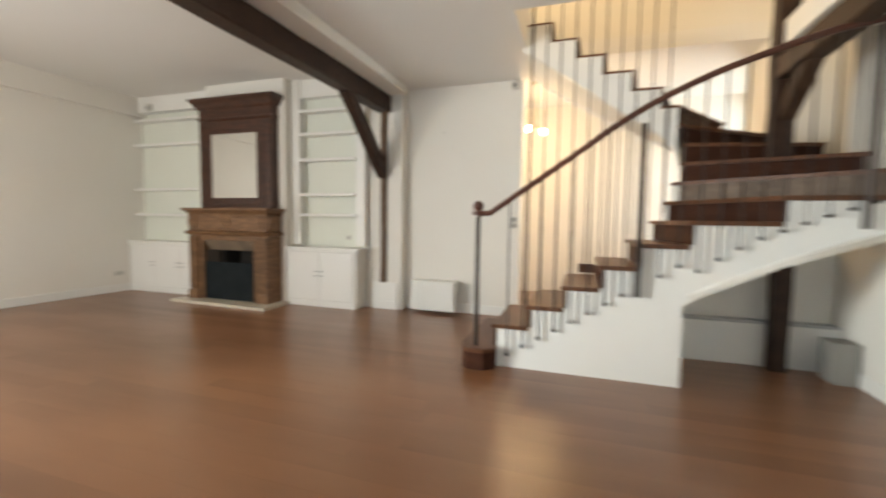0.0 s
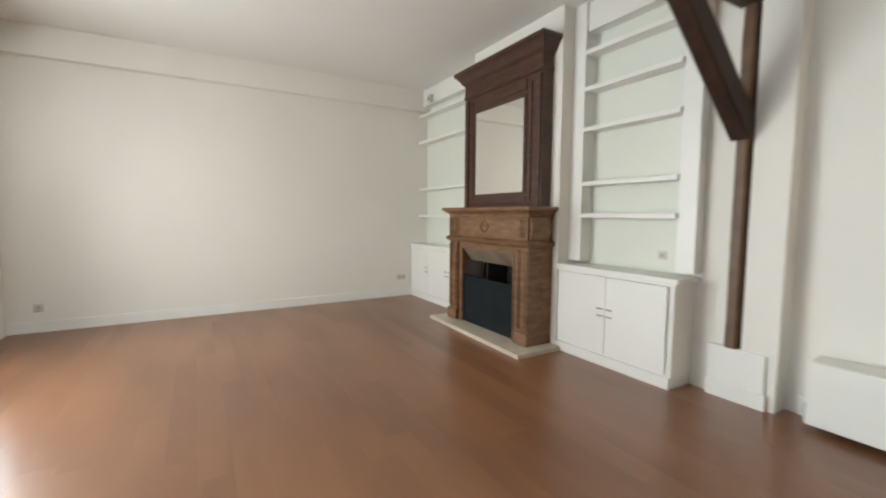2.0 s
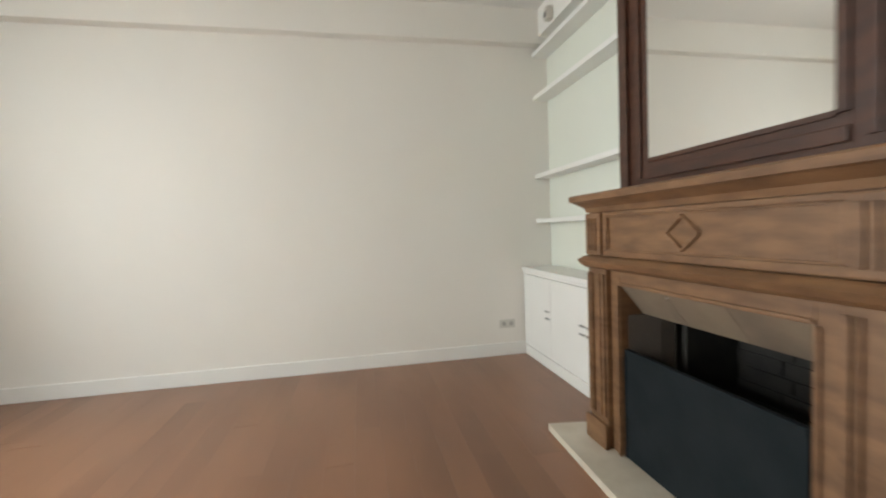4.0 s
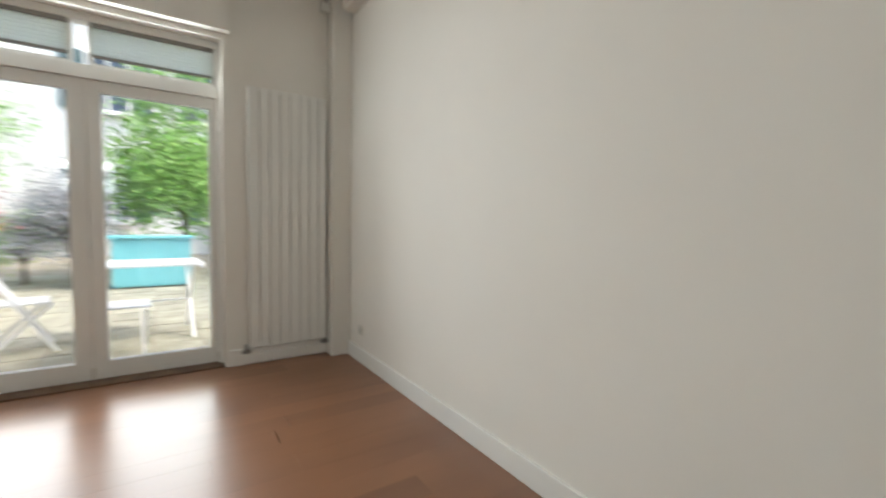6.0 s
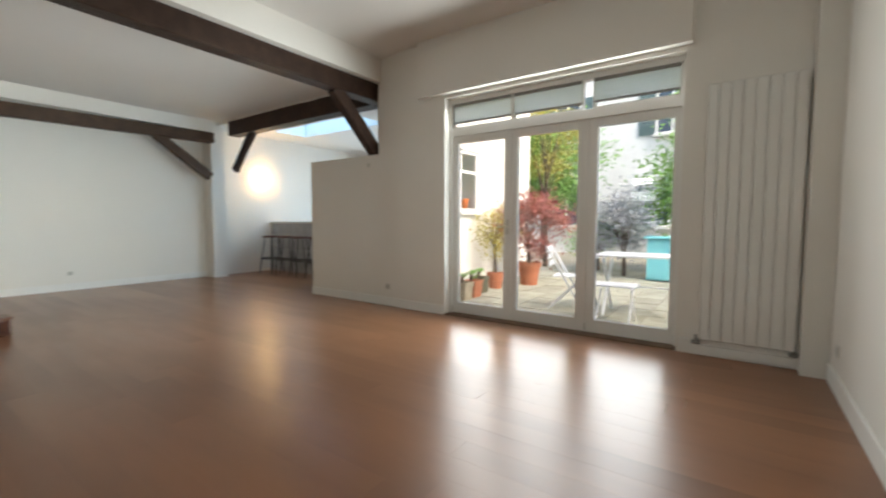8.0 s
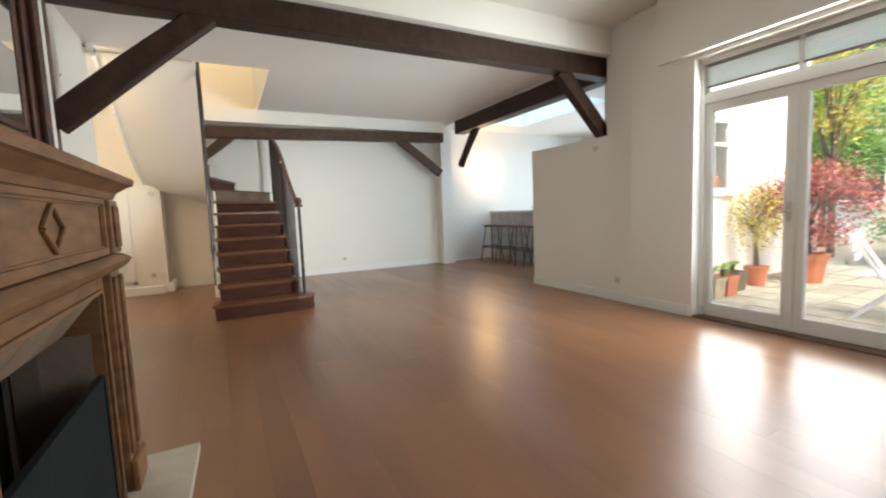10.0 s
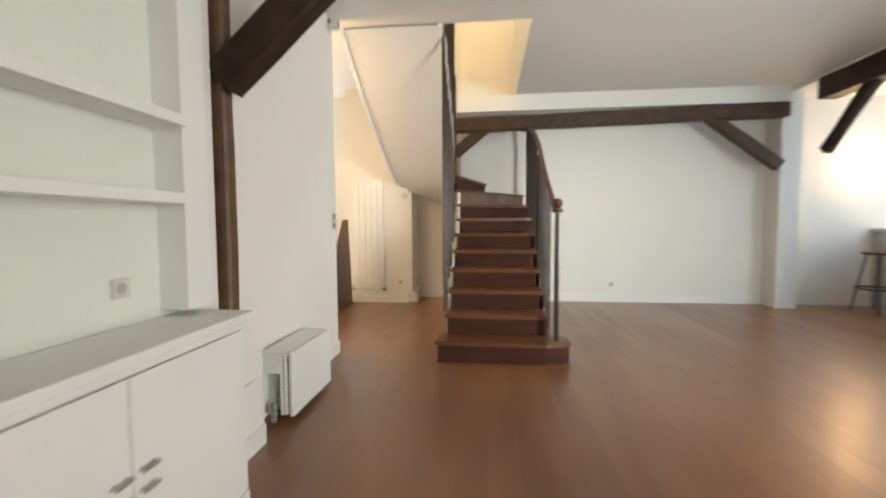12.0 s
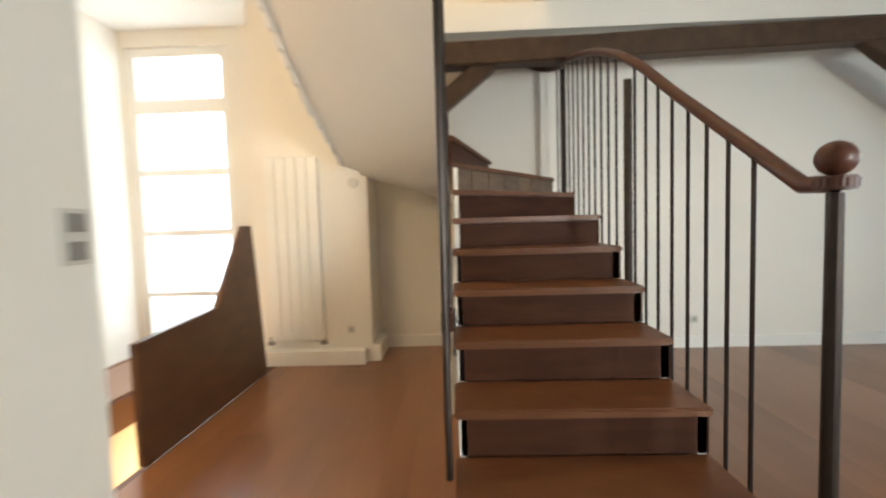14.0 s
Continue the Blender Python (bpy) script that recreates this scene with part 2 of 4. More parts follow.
def add_prism(bm, poly, axis, lo, hi):
    """Extrude a 2-D outline along an axis; the outline gives the two other axes in order."""
    def at(p, h):
        q = list(p)
        q.insert("xyz".index(axis), h)
        return bm.verts.new(q)
    a, b = [at(p, lo) for p in poly], [at(p, hi) for p in poly]
    bm.faces.new(a)
    bm.faces.new(b[::-1])
    for i in range(len(poly)):
        j = (i + 1) % len(poly)
        bm.faces.new((a[i], b[i], b[j], a[j]))


def prism(poly, axis, lo, hi):
    bm = bmesh.new()
    add_prism(bm, poly, axis, lo, hi)
    return bm


def link(name, bm, mat, smooth=False):
    bmesh.ops.recalc_face_normals(bm, faces=bm.faces)
    me = bpy.data.meshes.new(name)
    bm.to_mesh(me)
    bm.free()
    me.materials.append(mat)
    if smooth:
        for p in me.polygons:
            p.use_smooth = True
    return new(name, me)


def thing(name, label, category, where=(0, 0, 0), turn=0.0, group=""):
    ob = new(name)
    ob.matrix_world = pose(*where, 0, 0, turn)
    ob.empty_display_size = 0.1
    return tagged(ob, label, category, group)


def part(name, bm, mat, parent, label="", smooth=False):
    """A mesh part, in its thing's own coordinates."""
    ob = link(name, bm, mat, smooth)
    ob.parent = parent
    return tagged(ob, label)


def solo(name, bm, mat, label, category, group="", smooth=False):
    return tagged(link(name, bm, mat, smooth), label, category, group)


def structure(name, bm, mat, label="", parent=None, smooth=False):
    ob = link(name, bm, mat, smooth)
    ob.parent = parent
    return tagged(ob, label, kind="structure")


# ---- structure ----
XE, YN = 9.27, 5.16          # east wall, north wall east of the beam
CW, CE = 3.20, 3.00          # ceiling heights west and east of the beam
structure("ground", boxes([((-30, -60, -0.35), (40, -0.42, -0.06)), ((-30, 7.9, -0.35), (40, 60, -0.06)), ((-30, -0.42, -0.35), (-0.4, 7.9, -0.06)), ((10, -0.42, -0.35), (40, 7.9, -0.06))]),
          material("garden_gravel", (0.36, 0.33, 0.27), 0.9, (0.24, 0.22, 0.16), 4, 0.9, 0.8, 40))
structure("floor", boxes([((-0.3, -0.3, -0.25), (9.8, 5.3, -0.022)), ((4.9, 5.3, -0.25), (9.8, 5.86, -0.022)), ((4.6, -4.6, -0.25), (9.5, -0.3, -0.022)), ((4.9, 5.86, -0.25), (7.2, 7.7, -0.022)), ((8.82, 5.86, -0.25), (9.8, 7.7, -0.022)), ((7.2, 6.7, -0.25), (8.82, 7.7, -0.022))]), JOINT,
          "dark reddish brown varnished wooden floor")
structure("wall_west", box((-0.3, -0.3, -0.02), (0, 5.6, CW)), PLASTER)
structure("bulkhead_west", box((0, 0.12, 2.89), (0.10, 5.3, CW)), PLASTER)
# south wall with the glazed doors
structure("wall_south", boxes([((-0.02, -0.3, -0.02), (0.16, 0.05, CW)), ((0.16, -0.3, -0.02), (0.97, -0.1, 2.52)), ((0.97, -0.30, 2.52), (3.4, -0.1, CW)),
                               ((0.16, -0.3, 2.52), (0.97, -0.1, CW)), ((3.4, -0.3, -0.02), (4.12, -0.1, CW)), ((4.12, -0.3, -0.02), (4.48, -0.13, CW)), ((4.48, -0.29, -0.02), (4.78, -0.13, 1.99)), ((4.48, -0.7, 1.99), (4.78, -0.43, CW))]), PLASTER)
structure("shutter_box_casing", box((0.92, -0.1, 2.56), (3.75, -0.02, CW), 0.004), PLASTER)
structure("partition_wall", boxes([((4.78, -0.29, -0.02), (5.88, -0.13, 1.99))]), PLASTER, "cream painted low partition wall")
structure("wall_south_header", boxes([((4.78, -0.75, 3.0), (8.95, -0.3, 3.2))]), PLASTER)
# north wall with the chimney breast and the niches
structure("chimney_breast", boxes([((1.74, 4.76, -0.02), (1.935, 5.3, CW)), ((2.815, 4.76, -0.02), (3.16, 5.3, CW)), ((1.935, 4.76, 0.95), (2.815, 5.3, CW)), ((1.935, 5.25, -0.02), (2.815, 5.3, 0.95))]), PLASTER)
structure("niche_back_west", box((-0.02, 5.05, -0.02), (1.74, 5.3, CW)), NICHE)
structure("niche_back_east", box((3.16, 5.05, -0.02), (4.30, 5.3, CW)), NICHE)
structure("niche_frame", boxes([((3.16, 4.90, 0.86), (3.30, 5.05, CW)), ((4.20, 4.93, 0.86), (4.34, 5.05, CW)), ((3.30, 4.93, 2.95), (4.20, 5.05, CW)),
                                ((1.58, 4.90, 0.86), (1.74, 5.05, CW)), ((0.0, 4.93, 2.95), (1.58, 5.05, CW))]), JOINERY)
structure("wall_north", boxes([((4.30, 5.03, -0.02), (4.527, 5.3, CW)), ((4.527, 5.075, -0.02), (4.643, 5.3, CW)), ((4.643, 5.01, -0.02), (4.86, 5.3, CW)), ((4.86, YN, -0.02), (4.93, 5.3, CW)), ((4.93, YN, -0.02), (6.43, YN + 0.13, CW))]), PLASTER)
structure("wall_plinth", boxes([((4.44, 4.99, 0), (4.80, 5.03, 0.37)), ((4.44, 4.975, 0), (4.815, 4.99, 0.11))], 0.003), JOINERY)
# east side
structure("wall_east", boxes([((XE, -4.6, -0.02), (XE + 0.3, 4.2, 5.8)), ((9.5, 4.2, -0.02), (9.8, 6.38, 5.8)), ((9.5, 6.38, -0.02), (9.8, 7.42, 0.0)),
                              ((9.5, 6.38, 3.08), (9.8, 7.42, 5.8)), ((9.5, 7.42, -0.02), (9.8, 7.7, 5.8))]), PLASTER)
structure("pier_east", boxes([((8.95, -0.45, -0.02), (XE, -0.18, CE))]), PLASTER)
structure("wall_hall_bump", box((9.04, 4.93, -0.02), (9.5, 5.95, 3.24)), PLASTER)
structure("hall_plinth", boxes([((8.94, 4.98, 0), (9.04, 5.95, 0.13)), ((9.04, 4.86, 0), (9.5, 4.93, 0.16)), ((9.48, 4.2, 0), (9.5, 4.86, 0.12))], 0.004), JOINERY)
structure("wall_hall_north", box((4.9, 7.46, -2.2), (9.5, 7.7, 5.8)), PLASTER)
structure("wall_hall_west", box((4.9, YN + 0.13, -0.02), (5.1, 7.46, 3.3)), PLASTER)
structure("cellar_walls", boxes([((7.1, 5.86, -2.2), (7.2, 6.8, -0.022)), ((7.2, 6.7, -2.2), (8.9, 6.8, -0.25)), ((8.82, 5.8, -2.2), (8.92, 6.7, -0.25)), ((7.2, 5.78, -2.2), (8.9, 5.86, -0.25)), ((7.1, 5.78, -2.3), (8.92, 6.8, -2.2))]), PLASTER)
# kitchen wing
structure("kitchen_wall_west", boxes([((4.4, -2.0, -0.35), (4.6, -0.3, 3.5)), ((4.4, -4.6, -0.35), (4.6, -2.62, 3.5)), ((4.4, -2.62, -0.35), (4.6, -2.0, 1.27)), ((4.4, -2.62, 2.32), (4.6, -2.0, 3.5))]), PLASTER)
# unseen wall; its opening is assumed, to go with the added fill lamp
structure("kitchen_wall_south", boxes([((4.4, -4.8, -0.35), (6.2, -4.6, 3.5)), ((8.4, -4.8, -0.35), (9.6, -4.6, 3.5)), ((6.2, -4.8, -0.35), (8.4, -4.6, 0.3)), ((6.2, -4.8, 2.3), (8.4, -4.6, 3.5))]), PLASTER)
# ceilings
structure("ceiling_west", box((-0.3, -0.3, CW), (4.93, 5.3, CW + 0.2)), CEIL)
structure("ceiling_east", boxes([((4.93, -0.3, CE), (6.30, YN + 0.1, 3.42)), ((6.30, -0.3, CE), (XE, 3.39, 3.42)), ((4.93, YN + 0.1, 3.24), (9.5, 7.46, 3.42)), ((6.30, 3.39, CE), (6.60, YN + 0.1, 3.42))]), CEIL)
structure("ceiling_kitchen", boxes([((4.6, -1.25, 2.95), (XE, -0.3, 3.2)), ((4.6, -4.6, 2.95), (XE, -2.0, 3.2)), ((4.6, -2.0, 2.95), (6.1, -1.25, 3.2)), ((8.45, -2.0, 2.95), (XE, -1.25, 3.2))]), CEIL)
# the blue of the sky is put into the pane's own colour
structure("skylight_pane", box((6.0, -2.05, 3.30), (8.5, -1.2, 3.31)), translucent("sky_coloured_pane", (0.30, 0.58, 0.85)), "translucent skylight pane coloured like the blue sky above it")
structure("skylight_upstand", boxes([((6.0, -2.1, 3.2), (6.1, -1.15, 3.55)), ((8.45, -2.1, 3.2), (8.55, -1.15, 3.55)), ((6.1, -2.1, 3.2), (8.45, -2.0, 3.55)), ((6.1, -1.25, 3.2), (8.45, -1.15, 3.55))]), JOINERY)
structure("upper_walls", boxes([((6.1, 3.2, 3.42), (6.30, 7.42, 5.8)), ((6.30, 3.19, 3.42), (XE, 3.39, 5.8)), ((6.30, 5.3, 3.42), (9.5, 5.5, 5.8))]), PLASTER)
structure("ceiling_upper", box((6.1, 3.1, 5.8), (9.8, 7.7, 6.0)), CEIL)

# skirting boards
SK = [((0, 0.05, 0), (0.018, 4.76, 0.12)), ((0.16, -0.1, 0), (0.95, -0.082, 0.13)), ((3.42, -0.1, 0), (4.12, -0.082, 0.11)), ((4.12, -0.13, 0), (5.88, -0.112, 0.11)),
      ((4.93, YN - 0.018, 0), (6.43, YN, 0.12)), ((XE - 0.018, -0.18, 0), (XE, 3.9, 0.11)), ((6.43, YN, 0), (6.448, 5.29, 0.12))]
for a, b in SK:
    structure("baseboard", box(a, b, 0.004), JOINERY)

# ---- timber frame ----
def braced_beam(name, label, a, b, wide, high, braces, mat=BEAM, post=None, post_mat=POST, seed=0):
    t = thing(name, label, "beam", a)
    o = Vector(a)
    part("beam", timber((0, 0, 0), Vector(b) - o, wide, high, seed=seed, cuts=14), mat, t)
    for i, (p, q, w, h) in enumerate(braces):
        part("brace", timber(Vector(p) - o, Vector(q) - o, w, h, seed=seed + i + 1, cuts=6), mat, t)
    if post:
        p, q, w, h = post
        part("post", timber(Vector(p) - o, Vector(q) - o, w, h, seed=seed + 9, cuts=10), post_mat, t, "lighter brown worn oak post")
    return t


braced_beam("ceiling_beam", "old dark hewn oak ceiling beam on a brown post", (4.60, -0.42, 2.79), (4.60, 5.0, 2.79), 0.19, 0.22,
            [((4.585, 5.0, 1.86), (4.585, 4.03, 2.72), 0.12, 0.17), ((4.60, -0.36, 1.88), (4.60, 0.50, 2.70), 0.13, 0.16)],
            post=((4.585, 5.035, 0.37), (4.585, 5.035, 2.69), 0.113, 0.075))
structure("beam_casing", boxes([((4.42, -0.12, 2.90), (4.93, 4.995, CW))], 0.004), PLASTER)
braced_beam("stair_beam", "dark stained oak beam with braces by the stairs", (8.84, -0.16, 2.68), (8.84, 4.24, 2.60), 0.16, 0.19,
            [((8.86, -0.10, 1.95), (8.84, 0.85, 2.64), 0.12, 0.16), ((8.86, 4.26, 2.20), (8.85, 3.82, 2.56), 0.12, 0.15)], mat=STAIRBEAM, seed=20)
solo("timber_post", timber((8.84, 4.32, 1.66), (8.84, 4.32, 3.3), 0.17, 0.17, seed=33), BEAM, "dark square oak post holding the stair beam", "post")
solo("timber_post", timber((8.80, 3.99, 0), (8.80, 3.99, 1.20), 0.13, 0.13, seed=35), BEAM, "dark square oak prop under the stairs", "post")
structure("stair_beam_casing", box((8.80, -0.18, 2.78), (XE, 4.24, CE), 0.003), PLASTER)
braced_beam("kitchen_beam", "dark oak beam over the kitchen opening with a brace", (8.50, -0.40, 2.845), (4.80, -0.40, 2.845), 0.22, 0.27,
            [((8.48, -0.40, 2.08), (7.85, -0.40, 2.74), 0.10, 0.13)], seed=50)


# ---- fireplace ----
def moulding(x0, x1, yb, profile, base=0.0):
    """A cornice along x that returns at both ends; profile: (projection, height) pairs."""
    bm = bmesh.new()
    rings = []
    for d, z in profile:
        s = max(0.0, d - base)
        rings.append([bm.verts.new(p) for p in ((x0 - s, yb, z), (x0 - s, yb - d, z), (x1 + s, yb - d, z), (x1 + s, yb, z))])
    for r0, r1 in zip(rings, rings[1:]):
        for i in range(4):
            bm.faces.new((r0[i], r0[(i + 1) % 4], r1[(i + 1) % 4], r1[i]))
    bm.faces.new(rings[0])
    bm.faces.new(rings[-1][::-1])
    return bm


def fireplace():
    t = thing("fireplace", "carved oak fireplace surround with a shut iron plate", "fireplace", (2.39, 4.757, 0))
    # y is negative towards the room
    for s in (-1, 1):
        part("jamb", box((s * 0.535, -0.30, 0.04), (s * 0.70, 0, 0.98), 0.005), MANTEL, t)
        part("plinth_block", box((s * 0.525, -0.325, 0.04), (s * 0.715, -0.301, 0.17), 0.006), MANTEL, t)
        for a, w in ((0.555, 0.011), (0.585, 0.006), (0.655, 0.006), (0.682, 0.011)):
            part("flute", box((s * (a - w), -0.314, 0.20), (s * (a + w), -0.301, 0.955), 0.004), MANTEL, t)
        part("inner_panel", box((s * 0.455, -0.275, 0.04), (s * 0.533, 0, 0.98), 0.005), MANTEL, t)
        part("inner_bead", box((s * 0.457, -0.288, 0.04), (s * 0.474, -0.276, 0.905), 0.004), MANTEL, t)
        part("capital_block", box((s * 0.555, -0.318, 1.05), (s * 0.695, -0.291, 1.27), 0.008), MANTEL, t)
        for a in (0.595, 0.625, 0.655):
            part("capital_reed", box((s * (a - 0.009), -0.328, 1.075), (s * (a + 0.009), -0.319, 1.245), 0.004), MANTEL, t)
        outline = [(0.6955, 1.05), (0.712, 1.055), (0.716, 1.08), (0.730, 1.11), (0.738, 1.15), (0.735, 1.20), (0.722, 1.24), (0.714, 1.27), (0.6955, 1.272)]
        part("capital_scroll", prism([(s * x, z) for x, z in outline], "y", -0.29, -0.06), MANTEL, t, "bulging carved capital on the side")
        for k in range(3):
            z = 0.34 + 0.24 * k
            bm = bmesh.new()
            for d in (-1, 1):
                for e in (-1, 1):
                    add_timber(bm, (s * 0.703, -0.15, z + 0.085 * d), (s * 0.703, -0.15 + 0.055 * e, z), 0.012, 0.012, cuts=1, rough=0, bevel=0.003)
            part("side_lozenge", bm, MANTEL, t, "raised lozenge moulding on the side")
        bm = bmesh.new()
        add_prism(bm, [(s * 0.454, -0.235), (s * 0.454, -0.02), (s * 0.385, -0.02), (s * 0.40, -0.09)], "z", 0.04, 0.755)
        part("slip_side", bm, SOOTSHADESLIP, t, "sooty stone slip splayed towards the opening, coloured darker for shade")
    part("moulding", moulding(-0.70, 0.70, 0, [(0.001, 0.980), (0.31, 0.980), (0.33, 0.995), (0.345, 1.02), (0.325, 1.037), (0.31, 1.045), (0.001, 1.045)], 0.305), MANTEL, t)
    part("frieze", box((-0.695, -0.29, 1.045), (0.695, 0, 1.28), 0.004), MANTEL, t)
    part("frieze_frame", boxes([((-0.55, -0.305, 1.05), (0.55, -0.291, 1.08)), ((-0.55, -0.305, 1.25), (0.55, -0.291, 1.272)), ((-0.55, -0.305, 1.08), (-0.52, -0.291, 1.25)), ((0.52, -0.305, 1.08), (0.55, -0.291, 1.25))], 0.005), MANTEL, t)
    part("frieze_bead", boxes([((-0.52, -0.298, 1.08), (0.52, -0.291, 1.088)), ((-0.52, -0.298, 1.242), (0.52, -0.291, 1.25)), ((-0.52, -0.298, 1.088), (-0.512, -0.291, 1.242)), ((0.512, -0.298, 1.088), (0.52, -0.291, 1.242))], 0.002), MANTEL, t)
    bm = bmesh.new()
    for s in (-1, 1):
        for e in (-1, 1):
            add_timber(bm, (-0.02, -0.297, 1.166 + 0.068 * s), (-0.02 + 0.085 * e, -0.297, 1.166), 0.014, 0.014, cuts=1, rough=0, bevel=0.003)
    part("diamond_moulding", bm, MANTEL, t, "raised diamond moulding")
    part("shelf", moulding(-0.70, 0.70, 0, [(0.001, 1.275), (0.305, 1.275), (0.315, 1.30), (0.335, 1.315), (0.355, 1.33), (0.37, 1.335), (0.375, 1.362), (0.365, 1.37), (0.001, 1.37)], 0.305), MANTEL, t, "moulded oak mantel shelf")
    part("lintel", box((-0.454, -0.275, 0.905), (0.454, 0, 0.979), 0.005), MANTEL, t, "plain oak lintel over the opening")
    part("lintel_bead", box((-0.456, -0.288, 0.906), (0.456, -0.276, 0.922), 0.004), MANTEL, t)
    for i in range(3):
        x0, x1 = -0.4535 + 0.3023 * i, -0.4535 + 0.3023 * (i + 1) - 0.003
        bm = bmesh.new()
        add_prism(bm, [(-0.268, 0.903), (-0.02, 0.903), (-0.02, 0.757), (-0.15, 0.757)], "x", x0, x1)
        part("slip_top", bm, SLIP, t, "greyish stone slip splayed over the opening")
    part("slip_joint", box((-0.151, -0.262, 0.885), (-0.1495, -0.02, 0.90)), PLASTIC, t)
    for name, a, b in (("firebox_back", (-0.42, 0.32, -0.01), (0.42, 0.38, 0.94)), ("firebox_side", (-0.43, 0.02, 0.0), (-0.36, 0.319, 0.94)),
                       ("firebox_side", (0.36, 0.02, 0.0), (0.43, 0.319, 0.94)), ("firebox_top", (-0.36, 0.125, 0.78), (0.36, 0.319, 0.94))):
        part(name, box(a, b), SOOT, t, "soot-blackened brick lining")
    for r in range(8):
        for c in range(3):
            x = -0.355 + c * 0.238 + (r % 2) * 0.05
            part("brick", box((x, 0.305, 0.05 + r * 0.075), (min(x + 0.225, 0.355), 0.319, 0.117 + r * 0.075), 0.003), SOOT, t)
    fp = part("fire_plate", box((-0.430, -0.265, 0.045), (0.425, -0.250, 0.575), 0.003), CAST, t, "dark cast iron fire plate")
    part("plate_rim", box((-0.438, -0.270, 0.576), (0.433, -0.245, 0.592), 0.003), CAST, fp)
    for s in (-1, 1):
        part("plate_rim", box((-0.0025 + s * 0.4285, -0.270, 0.045), (-0.0025 + s * 0.4365, -0.245, 0.575), 0.002), CAST, fp)
    return t


fireplace()
solo("hearth_slab", prism([(1.50, 4.285), (3.23, 4.23), (3.22, 4.757), (2.81, 4.757), (2.81, 4.775), (1.95, 4.775), (1.95, 4.757), (1.58, 4.757)], "z", 0.0, 0.04), STONE, "pale worn stone hearth slab under the fireplace", "hearth")


def overmantel():
    t = thing("overmantel_mirror", "tall dark oak overmantel with a square mirror", "mirror", (2.40, 4.757, 1.372))
    w = 0.65
    for s in (-1, 1):
        part("stile", box((s * 0.43, -0.13, 0), (s * w, 0, 1.30), 0.005), TRUMEAU, t)
        part("pilaster", box((s * 0.57, -0.15, 0), (s * 0.635, -0.131, 1.24), 0.005), TRUMEAU, t)
        part("bead", box((s * 0.475, -0.142, 0.06), (s * 0.505, -0.131, 1.20), 0.004), TRUMEAU, t)
    part("bottom_rail", box((-0.43, -0.13, 0), (0.43, 0, 0.14), 0.005), TRUMEAU, t)
    part("rail_moulding", box((-0.43, -0.145, 0.05), (0.43, -0.131, 0.10), 0.005), TRUMEAU, t)
    part("top_panel", box((-0.43, -0.13, 1.08), (0.43, 0, 1.30), 0.005), TRUMEAU, t)
    part("panel_moulding", box((-0.43, -0.142, 1.14), (0.43, -0.131, 1.24), 0.005), TRUMEAU, t)
    part("cornice", moulding(-w, w, 0, [(0.001, 1.26), (0.13, 1.26), (0.15, 1.275), (0.15, 1.30), (0.14, 1.31), (0.14, 1.42), (0.17, 1.45), (0.20, 1.50), (0.225, 1.53), (0.24, 1.54), (0.24, 1.575), (0.001, 1.575)], 0.14), TRUMEAU, t, "moulded crown cornice")
    part("mirror_frame", boxes([((-0.455, -0.14, 0.14), (-0.425, -0.02, 1.08)), ((0.395, -0.14, 0.14), (0.43, -0.02, 1.08)), ((-0.425, -0.14, 0.13), (0.395, -0.02, 0.15)), ((-0.425, -0.14, 1.07), (0.395, -0.02, 1.09))], 0.003), TRUMEAU, t)
    part("mirror_glass", box((-0.425, -0.1365, 0.15), (0.395, -0.1315, 1.07)), MIRROR, t, "plain square mirror glass")
    return t


overmantel()


# ---- niche cupboards and shelves ----
def cupboard(name, x0, x1, label, doors, open_right=False):
    t = thing(name, label, "cabinet", (x0, 4.77, 0))
    w = x1 - x0
    part("body", boxes([((0, 0.0, 0.09), (w, 0.27, 0.80))], 0.002), JOINERY, t)
    part("plinth", box((0, -0.012, 0), (w + (0.012 if open_right else 0), 0.26, 0.09), 0.003), JOINERY, t)
    part("cabinet_top", boxes([((0, -0.03, 0.80), (w + (0.06 if open_right else 0), 0.275, 0.835)), ((0, -0.02, 0.775), (w + (0.04 if open_right else 0), 0.0, 0.80))], 0.006), JOINERY, t)
    if open_right:
        part("end_panel", box((w, 0.0, 0.09), (w + 0.02, 0.28, 0.80), 0.002), JOINERY, t)
    n = len(doors)
    for i, hinge in enumerate(doors):
        a, b = 0.02 + (w - 0.04) * i / n, 0.02 + (w - 0.04) * (i + 1) / n
        d = part("door", boxes([((a + 0.002, -0.02, 0.11), (b - 0.002, -0.001, 0.77))], 0.003), JOINERY, t)
        hx = (b - 0.045) if hinge == "l" else (a + 0.045)
        for k, z in enumerate((0.50, 0.44)):
            h = bmesh.new()
            add_rod(h, (hx - 0.026, -0.04, z), (hx + 0.026, -0.04, z), 0.006)
            add_rod(h, (hx - 0.022, -0.04, z), (hx - 0.022, -0.02, z), 0.004)
            add_rod(h, (hx + 0.022, -0.04, z), (hx + 0.022, -0.02, z), 0.004)
            part("handle", h, CHROME, d, "short brushed metal handle")
    return t


cupboard("niche_cupboard", 0.005, 1.735, "white painted cupboard beside the fireplace, doors shut", "llr")
cupboard("niche_cupboard", 3.165, 4.28, "white painted two-door cupboard under the shelves", "lr", True)
